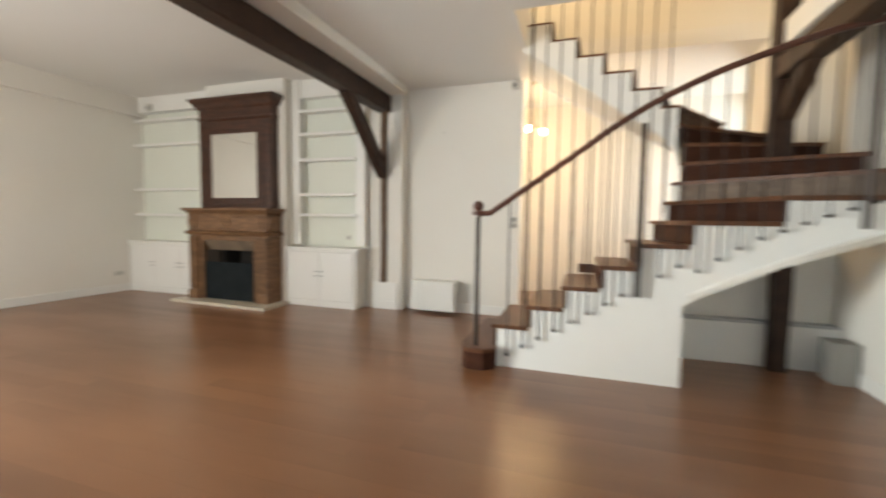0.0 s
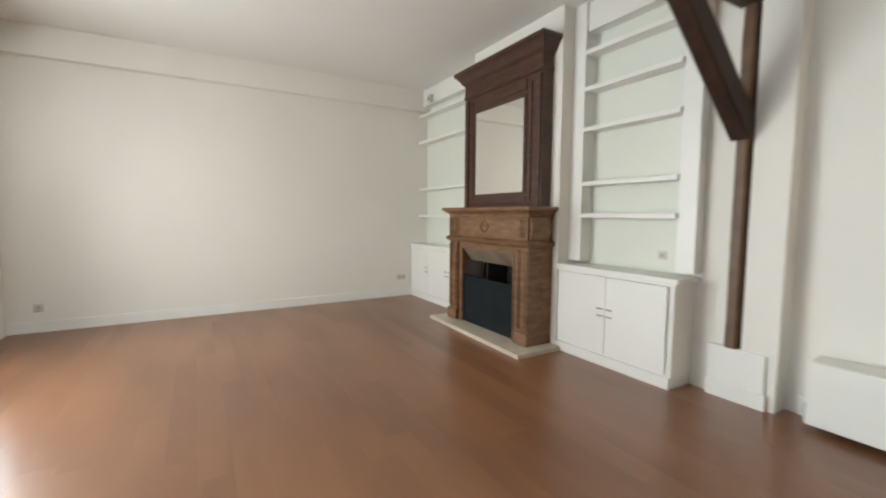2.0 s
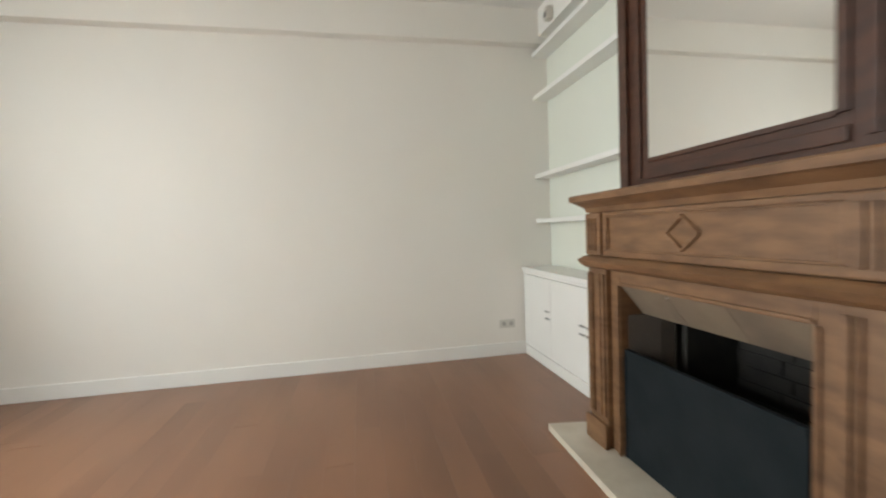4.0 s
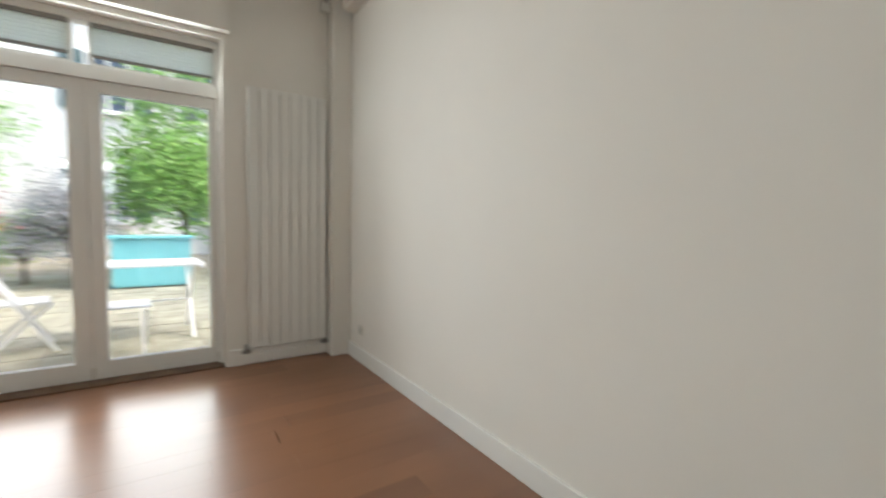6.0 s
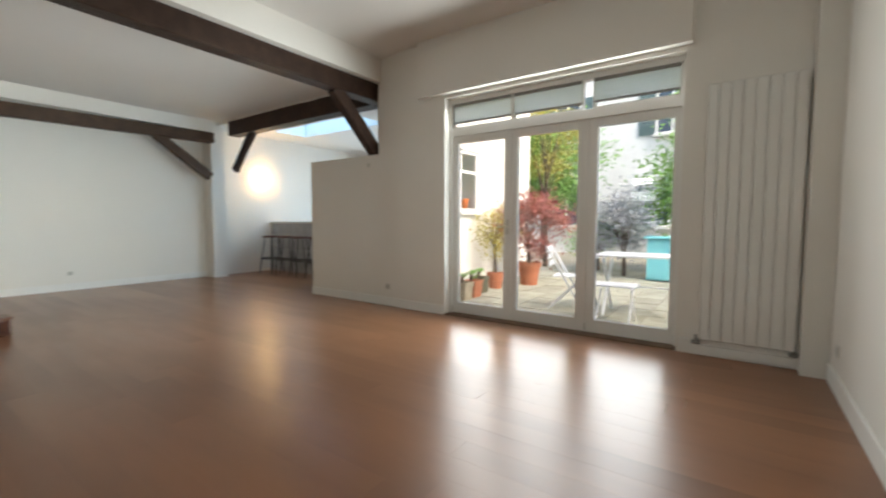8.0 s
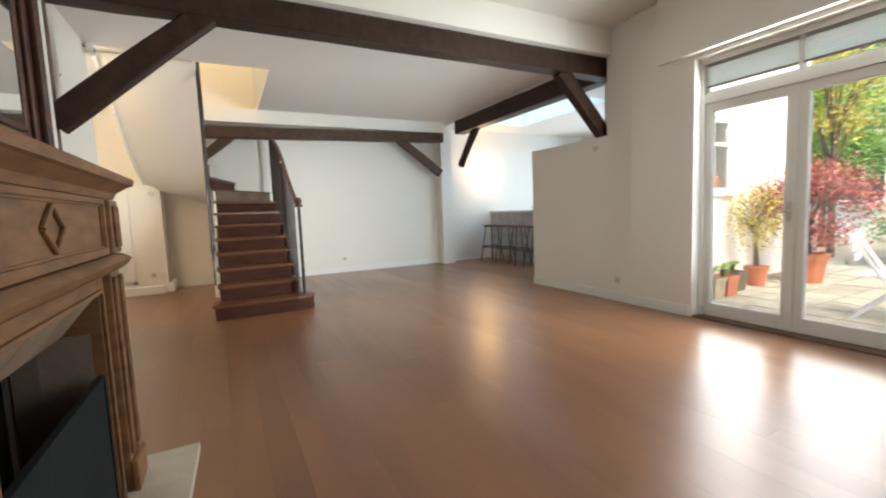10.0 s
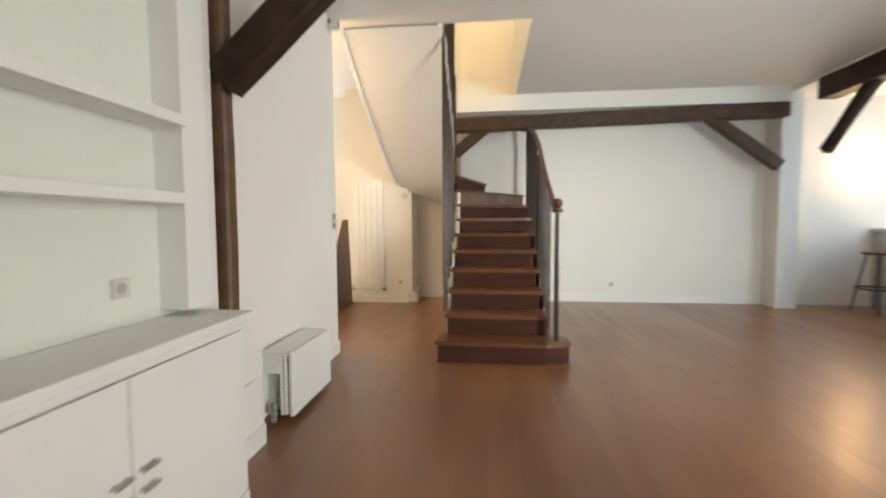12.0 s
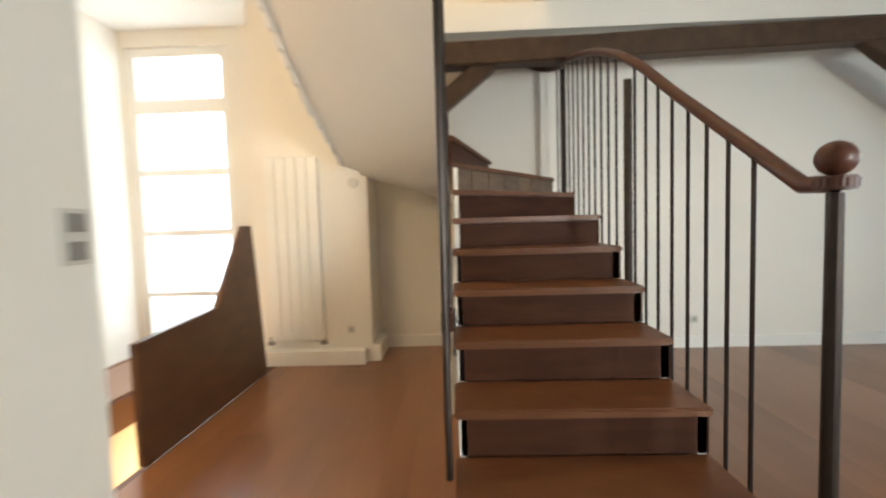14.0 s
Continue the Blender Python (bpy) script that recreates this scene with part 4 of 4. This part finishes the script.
for x, y, z, a, lab in ((0.38, 4.895, 3.02, 0, "small grey alarm detector high in the corner"), (0.24, 0.06, 2.91, 0, "small grey detector high by the door wall"), (6.34, 5.10, 2.93, 0, "grey alarm detector under the ceiling by the hall opening")):
    t = thing("alarm_detector", lab, "detector", (x, y, z), a)
    part("case", box((-0.035, -0.03, -0.055), (0.035, 0.03, 0.055), 0.012), PLASTIC, t)
    part("lens", box((-0.025, -0.036, -0.035), (0.025, -0.031, 0.01), 0.004), GREYPL, t)
    part("mount", rod((0, 0.02, 0.02), (0, 0.065, 0.03), 0.012), GREYPL, t)
solo("wall_hook", rod((5.40, YN - 0.03, 2.40), (5.40, YN, 2.40), 0.006), GREYPL, "small dark metal hook in the painted wall", "hook")

# ---- kitchen ----
t = thing("bar_counter", "pale grey marble-tiled breakfast bar with a thin top", "counter", (6.95, -1.62, 0))
part("core", box((0.0, -0.45, 0), (2.30, -0.012, 1.05)), JOINT, t)
part("worktop", box((-0.05, -0.5, 1.055), (2.315, 0.02, 1.10), 0.005), TOP, t)
tiles = [(i, j) for i in range(8) for j in range(4)]
for i, j in tiles:
    part("tile", box((0.004 + i * 0.2875, -0.010, 0.004 + j * 0.262), (0.2875 * (i + 1) - 0.002, 0.0, 0.262 * (j + 1) - 0.002), 0.002), TILE, t)


def stool(x, y, turn):
    t = thing("bar_stool", "bar stool with a dark red seat and thin steel legs", "stool", (x, y, 0), turn, "stools at the bar")
    s = rod((0, 0, 0.765), (0, 0, 0.80), 0.18, 24)
    bmesh.ops.bevel(s, geom=list(s.edges), offset=0.01, segments=2, affect="EDGES")
    part("seat", s, SEAT, t)
    for a in range(4):
        c, n = math.cos(math.pi / 4 + a * math.pi / 2), math.sin(math.pi / 4 + a * math.pi / 2)
        part("leg", rod((c * 0.25, n * 0.25, 0), (c * 0.12, n * 0.12, 0.765), 0.011, 8), STEEL, t)
    bm = bmesh.new()
    for a in range(24):
        p, q = a * math.pi / 12, (a + 1) * math.pi / 12
        add_rod(bm, (0.22 * math.cos(p), 0.22 * math.sin(p), 0.32), (0.22 * math.cos(q), 0.22 * math.sin(q), 0.32), 0.013, 6)
    part("foot_ring", bm, STEEL, t)
    return t


st = stool(8.72, -1.27, 10)
for x, y, a in ((8.24, -1.29, 40), (7.74, -1.28, -15), (7.26, -1.30, 25)):
    copy_thing(st, pose(x, y, 0, 0, 0, a))
t = thing("wall_lamp", "round white glass wall lamp, lit", "lamp", (XE, -1.40, 2.04))
part("bracket", rod((-0.05, 0, 0.1), (0, 0, 0.1), 0.03, 12), BRASS, t)
bm = bmesh.new()
bmesh.ops.create_uvsphere(bm, u_segments=20, v_segments=14, radius=0.10, matrix=Matrix.Translation((-0.14, 0, 0)))
part("shade", bm, GLOBE, t, "glowing white glass globe", smooth=True)
t = thing("bar_tap", "small chrome tap on the bar", "tap", (7.95, -1.80, 1.10))
part("stem", rod((0, 0, 0), (0, 0, 0.07), 0.012), CHROME, t)
part("lever", box((-0.05, -0.01, 0.07), (0.03, 0.01, 0.085), 0.003), CHROME, t)

# ---- floor boards ----
FLOOR = bpy.data.objects["floor"]
rng = random.Random(4)
protos = {}
count = 0
y = -0.1
XB = []
PW = 0.155


def board(x0, x1, y0, y1):
    global count
    L, W = round(x1 - x0, 2), round(y1 - y0, 3)
    key = (L, W)
    if key not in protos:
        bm = bmesh.new()
        add_box(bm, (0, 0.0002, -0.022), (L - 0.0004, W - 0.0002, 0.0))
        bmesh.ops.recalc_face_normals(bm, faces=bm.faces)
        me = bpy.data.meshes.new("floor_board")
        bm.to_mesh(me)
        bm.free()
        me.materials.append(FLOORWOOD)
        protos[key] = me
    ob = new("floor_board", protos[key])
    ob.matrix_world = pose(x0, y0, 0, rng.uniform(-0.005, 0.005), rng.uniform(-0.002, 0.002), 0)
    ob.location.z = -abs(ob.rotation_euler.x) * W * 0.5 - 0.0002 * rng.random()
    ob.parent = FLOOR
    tagged(ob, kind="structure")
    count += 1


LENS = (1.7, 2.1, 2.5)
rows = [(-0.1 + PW * i, 0.0 if i < 34 else 4.9, XE + 0.25) for i in range(39)]
for i, (y0, xa, xb) in enumerate(rows):
    if y0 + PW > 5.86:
        continue
    x = xa - rng.uniform(0, 1.6)
    while x < xb:
        L = rng.choice(LENS)
        board(max(x, xa), min(x + L, xb), y0, y0 + PW)
        x += L
rest = bmesh.new()
for j in range(29):
    y0 = -0.1 - PW * (j + 1)
    x = 4.6
    while x < XE:
        L = rng.choice(LENS)
        add_box(rest, (x, y0 + 0.0012, -0.022), (min(x + L, XE) - 0.0015, y0 + PW - 0.0012, -0.0006 * rng.random()))
        x += L
for j in range(12):
    y0 = 5.79 + PW * j
    if y0 + PW > 7.42:
        break
    for a, b in ((5.1, 7.2), (8.82, 9.5)) if y0 + PW < 6.75 and y0 > 5.8 else ((5.1, 7.36), (7.36, 9.5)):
        if y0 < 5.80:
            continue
        add_box(rest, (a, y0 + 0.0012, -0.022), (b - 0.0015, y0 + PW - 0.0012, -0.0006 * rng.random()))
tagged(link("floor_boards_rest", rest, FLOORWOOD), "dark reddish brown floor boards", kind="stuff").parent = FLOOR

# ---- garden ----
def leaf_mat(name, c, d):
    return material(name, c, 0.6, d, 2.5, 0.9, 0.0, 40)


LEAF_GREEN = leaf_mat("leaves_green", (0.16, 0.34, 0.06), (0.24, 0.44, 0.10))
LEAF_YELLOW = leaf_mat("leaves_yellow", (0.50, 0.40, 0.05), (0.36, 0.34, 0.06))
LEAF_RED = leaf_mat("leaves_maple_red", (0.30, 0.07, 0.07), (0.36, 0.13, 0.09))
LEAF_GREY = leaf_mat("leaves_grey_blue", (0.32, 0.36, 0.37), (0.42, 0.43, 0.47))
BARK = material("bark", (0.10, 0.07, 0.05), 0.85, (0.06, 0.045, 0.03), 12, 0.8, 0.8, 60)
TERRA = material("terracotta", (0.42, 0.15, 0.075), 0.75, (0.32, 0.11, 0.06), 8, 0.7, 0.3, 50)
SOIL = material("soil", (0.05, 0.035, 0.025), 0.95)
RENDERW = material("white_render", (0.74, 0.74, 0.72), 0.85, (0.64, 0.64, 0.62), 1.2, 0.7, 0.3, 25)
SHUTTER = material("grey_green_shutter", (0.10, 0.15, 0.15), 0.5, (0.07, 0.11, 0.11), 8, 0.6, 0.1, 60)
BLUEGLASS = material("dark_window_pane", (0.05, 0.07, 0.10), 0.08, bump=0)
TURQ = material("turquoise_paint", (0.20, 0.58, 0.64), 0.5, (0.16, 0.50, 0.56), 6, 0.6, 0.1, 60)
GARDENW = material("white_garden_paint", (0.78, 0.80, 0.82), 0.4, (0.68, 0.71, 0.74), 8, 0.5, 0.1, 80)
PAVE = material("garden_paving_stone", (0.37, 0.36, 0.29), 0.85, (0.25, 0.25, 0.19), 5, 0.9, 0.5, 40, per_object=0.12)
SLATE = material("roof_slate", (0.10, 0.11, 0.13), 0.6)
ZINC = material("zinc", (0.35, 0.37, 0.4), 0.4, metal=0.6)


def plant(name, label, where, height, rx, ry, rz, cz, leaf, n, size, seed, pot=None, branches=9, category="plant"):
    """A shrub or tree: tapered trunk, limbs and a crown of many small bent leaves in clumps."""
    rg = random.Random(seed)
    t = thing(name, label, category, where)
    trunk = bmesh.new()
    base = 0.28 if pot else 0.0
    add_rod(trunk, (0, 0, base), (0.02, 0.01, cz - rz * 0.3), 0.02 + height * 0.012, 8, 0.012 + height * 0.006)
    tips = []
    for i in range(branches):
        a = i * 2.4 + rg.uniform(-0.4, 0.4)
        r = rg.uniform(0.35, 0.95)
        h = rg.uniform(-0.75, 0.85)
        s = math.sqrt(max(0.05, 1 - h * h))
        tip = Vector((math.cos(a) * rx * r * s, math.sin(a) * ry * r * s, cz + rz * h))
        start = Vector((0.01, 0.01, base + (cz - rz * 0.3 - base) * rg.uniform(0.45, 0.98)))
        mid = (start + tip) / 2 + Vector((0, 0, 0.08 * height))
        add_rod(trunk, start, mid, 0.008 + height * 0.004, 6, 0.006 + height * 0.002)
        add_rod(trunk, mid, tip, 0.006 + height * 0.002, 6, 0.003)
        tips.append(tip)
    part("trunk", trunk, BARK, t)
    verts, faces = [], []
    for i in range(n):
        c = tips[rg.randrange(len(tips))]
        g = Vector((rg.gauss(0, 0.26) * rx, rg.gauss(0, 0.26) * ry, rg.gauss(0, 0.22) * rz))
        p = c + g
        u = Vector((rg.uniform(-1, 1), rg.uniform(-1, 1), rg.uniform(-0.6, 0.6))).normalized()
        v = u.cross(Vector((rg.uniform(-1, 1), rg.uniform(-1, 1), rg.uniform(-1, 1)))).normalized()
        s = size * rg.uniform(0.6, 1.4)
        k = len(verts)
        w = u.cross(v) * s * 0.18
        verts += [p - u * s, p + v * s * 0.45 + w, p + u * s, p - v * s * 0.45 + w]
        faces += [(k, k + 1, k + 2), (k, k + 2, k + 3)]
    me = bpy.data.meshes.new("crown")
    me.from_pydata([tuple(q) for q in verts], [], faces)
    me.materials.append(leaf)
    cr = new("crown", me)
    cr.parent = t
    tagged(cr, kind="stuff")
    if pot:
        r, h = pot
        bm = bmesh.new()
        rings = []
        for rr, z in ((r * 0.68, 0), (r * 0.9, h * 0.8), (r * 1.0, h * 0.8), (r * 1.02, h), (r * 0.9, h), (r * 0.86, h * 0.85)):
            rings.append([bm.verts.new((rr * math.cos(q * math.pi / 12), rr * math.sin(q * math.pi / 12), z)) for q in range(24)])
        for a, b in zip(rings, rings[1:]):
            for q in range(24):
                bm.faces.new((a[q], a[(q + 1) % 24], b[(q + 1) % 24], b[q]))
        bm.faces.new(rings[0])
        part("pot", bm, TERRA, t, "terracotta plant pot")
        part("soil", rod((0, 0, h * 0.8), (0, 0, h * 0.86), r * 0.88, 24), SOIL, t)
    return t


G0 = -0.06
plant("potted_maple", "dark pink Japanese maple in a terracotta pot", (3.72, -3.3, G0), 1.6, 0.62, 0.6, 0.55, 1.08, LEAF_RED, 5200, 0.03, 3, (0.22, 0.42), 16, "potted plant")
plant("potted_shrub", "yellow-leaved shrub in a terracotta pot", (4.02, -2.55, G0), 1.2, 0.36, 0.5, 0.42, 0.98, LEAF_YELLOW, 1500, 0.022, 5, (0.15, 0.28), 14, "potted plant")
CREAMPOT = material("weathered_cream_clay", (0.42, 0.36, 0.26), 0.8, (0.28, 0.23, 0.16), 8, 0.8, 0.3, 50)
DARKPOT = material("dark_mossy_clay", (0.13, 0.12, 0.08), 0.85, (0.07, 0.075, 0.045), 8, 0.8, 0.3, 50)
for i, (x, y, r, h, m, lab) in enumerate(((3.90, -1.30, 0.12, 0.27, CREAMPOT, "weathered cream square planter with a low green plant"), (3.93, -1.62, 0.125, 0.26, TERRA, "square terracotta planter with a low green plant"),
                                          (4.02, -2.00, 0.12, 0.27, DARKPOT, "dark mossy square planter with a low plant"))):
    t = plant("potted_plant", lab, (x, y, G0), 0.4, 0.10, 0.10, 0.06, 0.34, LEAF_GREEN, 150, 0.016, 20 + i, None, 6, "potted plant")
    bm = bmesh.new()
    rings = [[bm.verts.new((sx * w, sy * w, z)) for sx, sy in ((-1, -1), (1, -1), (1, 1), (-1, 1))]
             for w, z in ((r * 0.8, 0), (r * 0.94, h * 0.85), (r, h * 0.85), (r * 1.02, h), (r * 0.9, h), (r * 0.88, h * 0.84))]
    for a, b in zip(rings, rings[1:]):
        for q in range(4):
            bm.faces.new((a[q], a[(q + 1) % 4], b[(q + 1) % 4], b[q]))
    bm.faces.new(rings[0])
    part("pot", bm, m, t)
    part("soil", box((-r * 0.86, -r * 0.86, h * 0.8), (r * 0.86, r * 0.86, h * 0.87)), SOIL, t)
plant("garden_tree", "bright green leafy tree at the back of the garden", (5.6, -8.6, G0), 4.6, 1.5, 1.2, 1.3, 2.9, LEAF_GREEN, 14000, 0.055, 7, None, 26, "tree")
plant("garden_tree", "bright green drooping tree by the garden wall", (0.9, -6.9, G0), 4.6, 1.35, 1.2, 1.6, 2.6, LEAF_GREEN, 14000, 0.055, 8, None, 26, "tree")
plant("garden_shrub", "pale grey-leaved shrub behind the table", (2.55, -5.6, G0), 2.2, 0.75, 0.5, 0.75, 1.15, LEAF_GREY, 6500, 0.032, 9, None, 20, "shrub")
plant("garden_shrub", "dark green shrub behind the chairs", (3.3, -6.4, G0), 1.2, 0.6, 0.5, 0.5, 0.75, LEAF_GREEN, 3000, 0.035, 10, None, 14, "shrub")
plant("garden_tree", "young tree with yellow-green leaves", (4.7, -6.6, G0), 4.2, 0.8, 0.7, 0.9, 3.2, LEAF_YELLOW, 3200, 0.035, 11, None, 18, "tree")


def folding_table(x, y, turn):
    t = thing("folding_table", "white slatted folding garden table", "table", (x, y, G0), turn)
    for i in range(8):
        part("slat", box((-0.5, -0.34 + i * 0.087, 0.745), (0.5, -0.34 + i * 0.087 + 0.072, 0.765), 0.003), GARDENW, t)
    part("rim", boxes([((-0.5, -0.36, 0.725), (-0.46, 0.36, 0.744)), ((0.46, -0.36, 0.725), (0.5, 0.36, 0.744))]), GARDENW, t)
    for s in (-0.40, 0.40):
        for e in (-1, 1):
            part("leg", timber((s, -0.30 * e, 0), (s, 0.30 * e, 0.73), 0.03, 0.02, cuts=1, rough=0, bevel=0.003), GARDENW, t)
    part("stretcher", rod((-0.40, 0.0, 0.36), (0.40, 0.0, 0.36), 0.01), GARDENW, t)
    return t


def folding_chair(x, y, turn):
    t = thing("folding_chair", "white slatted folding garden chair", "chair", (x, y, G0), turn, "chairs round the garden table")
    for i in range(5):
        part("seat_slat", box((-0.2, -0.19 + i * 0.076, 0.44), (0.2, -0.19 + i * 0.076 + 0.062, 0.455), 0.002), GARDENW, t)
    for i in range(3):
        part("back_slat", box((-0.2, 0.215 + i * 0.02, 0.58 + i * 0.09), (0.2, 0.23 + i * 0.02, 0.65 + i * 0.09), 0.002), GARDENW, t)
    for s in (-0.2, 0.2):
        part("back_leg", timber((s, -0.22, 0), (s, 0.27, 0.85), 0.018, 0.028, cuts=1, rough=0, bevel=0.003), GARDENW, t)
        part("front_leg", timber((s * 0.9, 0.24, 0), (s * 0.9, -0.2, 0.44), 0.018, 0.028, cuts=1, rough=0, bevel=0.003), GARDENW, t)
    return t


def folding_stool(x, y, turn):
    t = thing("folding_stool", "white slatted folding garden stool", "stool", (x, y, G0), turn)
    for i in range(5):
        part("seat_slat", box((-0.24, -0.19 + i * 0.076, 0.44), (0.24, -0.19 + i * 0.076 + 0.062, 0.455), 0.002), GARDENW, t)
    for s in (-0.2, 0.2):
        part("leg", timber((s, -0.2, 0), (s, 0.2, 0.438), 0.018, 0.025, cuts=1, rough=0, bevel=0.003), GARDENW, t)
        part("leg", timber((s * 0.88, 0.2, 0), (s * 0.88, -0.2, 0.438), 0.018, 0.025, cuts=1, rough=0, bevel=0.003), GARDENW, t)
    return t


folding_table(1.52, -1.68, 3)
folding_chair(2.42, -1.62, -78)
folding_stool(1.70, -1.08, 4)

t = thing("garden_cupboard", "turquoise painted wooden garden cupboard", "cabinet", (1.48, -5.3, G0))
part("body", box((-0.55, -0.22, 0.03), (0.55, 0.22, 0.84), 0.006), TURQ, t)
for i in range(11):
    part("board", box((-0.55 + i * 0.1, 0.221, 0.06), (-0.55 + i * 0.1 + 0.094, 0.235, 0.82), 0.003), TURQ, t)
part("lid", box((-0.60, -0.26, 0.84), (0.60, 0.28, 0.88), 0.005), TURQ, t)

# kitchen wing window towards the garden
t = thing("kitchen_window", "white kitchen window with a warm orange reflection inside", "window", (4.4, -2.31, 1.27))
part("frame", boxes([((0.02, -0.31, 0), (0.08, -0.25, 1.05)), ((0.02, 0.25, 0), (0.08, 0.31, 1.05)), ((0.02, -0.25, 0), (0.08, 0.25, 0.06)), ((0.02, -0.25, 0.99), (0.08, 0.25, 1.05)), ((0.02, -0.25, 0.66), (0.08, 0.25, 0.71))], 0.003), JOINERY, t)
part("sill", box((-0.06, -0.36, -0.05), (0.02, 0.36, 0.0), 0.004), JOINERY, t)
g = part("pane", boxes([((0.045, -0.25, 0.06), (0.053, 0.25, 0.66)), ((0.045, -0.25, 0.71), (0.053, 0.25, 0.99))]), PANE, t)
# orange cone added to show the warm reflection inside the window
bm = rod((4.52, -2.3, 1.33), (4.52, -2.3, 1.50), 0.06, 16, 0.085)
solo("sill_pot", bm, material("warm_reflection_orange", (0.75, 0.20, 0.03), 0.35), "bright orange shape for a warm reflection behind the window", "pot")

# houses behind the garden
def window_unit(h, x, z, w, hh, shutters=False, balcony=False):
    f = part("window", boxes(frame_boxes(x, x + w, z, z + hh, 0.06, 0.06, 0.06, 0.02, 0.10) + [((x + w / 2 - 0.03, 0.02, z + 0.06), (x + w / 2 + 0.03, 0.10, z + hh - 0.06))]), JOINERY, h)
    part("pane", box((x + 0.06, 0.035, z + 0.06), (x + w - 0.06, 0.05, z + hh - 0.06)), BLUEGLASS, f)
    part("sill", box((x - 0.08, 0.02, z - 0.08), (x + w + 0.08, 0.20, z - 0.005)), RENDERW, f)
    if shutters:
        for a in (x - w / 2 - 0.03, x + w + 0.03):
            part("shutter", boxes([((a, 0.021, z), (a + w / 2, 0.06, z + hh))] + [((a + 0.04, 0.06, z + 0.06 + i * 0.09), (a + w / 2 - 0.04, 0.07, z + 0.11 + i * 0.09)) for i in range(int((hh - 0.1) / 0.09))]), SHUTTER, f)


h = thing("house", "white rendered house with shuttered windows behind the garden", "building", (0, -12.0, G0))
part("wall", box((-9, -6, 0), (12, 0.0, 9.4)), RENDERW, h)
part("roof", prism([(-6.3, 9.4), (0.35, 9.4), (-1.2, 11.6), (-5.0, 11.6)], "x", -9.3, 12.3), SLATE, h)
for x in (-6.5, -3.6, -0.8, 2.0, 5.5, 8.3):
    for z, hh in ((1.0, 1.5), (4.1, 1.6), (6.8, 1.4)):
        window_unit(h, x, z, 1.0, hh, shutters=True)
wall = thing("garden_wall", "white rendered garden wall", "wall", (0, 0, G0))
part("wall", boxes([((-1.2, -12.0, 0), (-1.0, -0.4, 1.7))]), RENDERW, wall)
part("coping", box((-1.25, -12.0, 1.7), (-0.95, -0.4, 1.77), 0.01), STONE, wall)
GROUND = bpy.data.objects["ground"]
rp = random.Random(12)
for i in range(14):
    for j in range(17):
        x, y = -0.95 + i * 0.40 + (j % 2) * 0.0, -0.85 - j * 0.42
        if x + 0.38 > 4.4:
            continue
        ob = structure("paving_stone", box((0, 0, -0.05), (0.385, 0.405, 0.008)), PAVE) if (i, j) == (0, 0) else None
        if ob:
            base_me = ob.data
        else:
            ob = new("paving_stone", base_me)
            tagged(ob, kind="structure")
        ob.matrix_world = pose(x + rp.uniform(-0.004, 0.004), y, G0 + rp.uniform(-0.004, 0.002), rp.uniform(-0.4, 0.4), rp.uniform(-0.4, 0.4), rp.uniform(-0.6, 0.6))
        ob.parent = GROUND
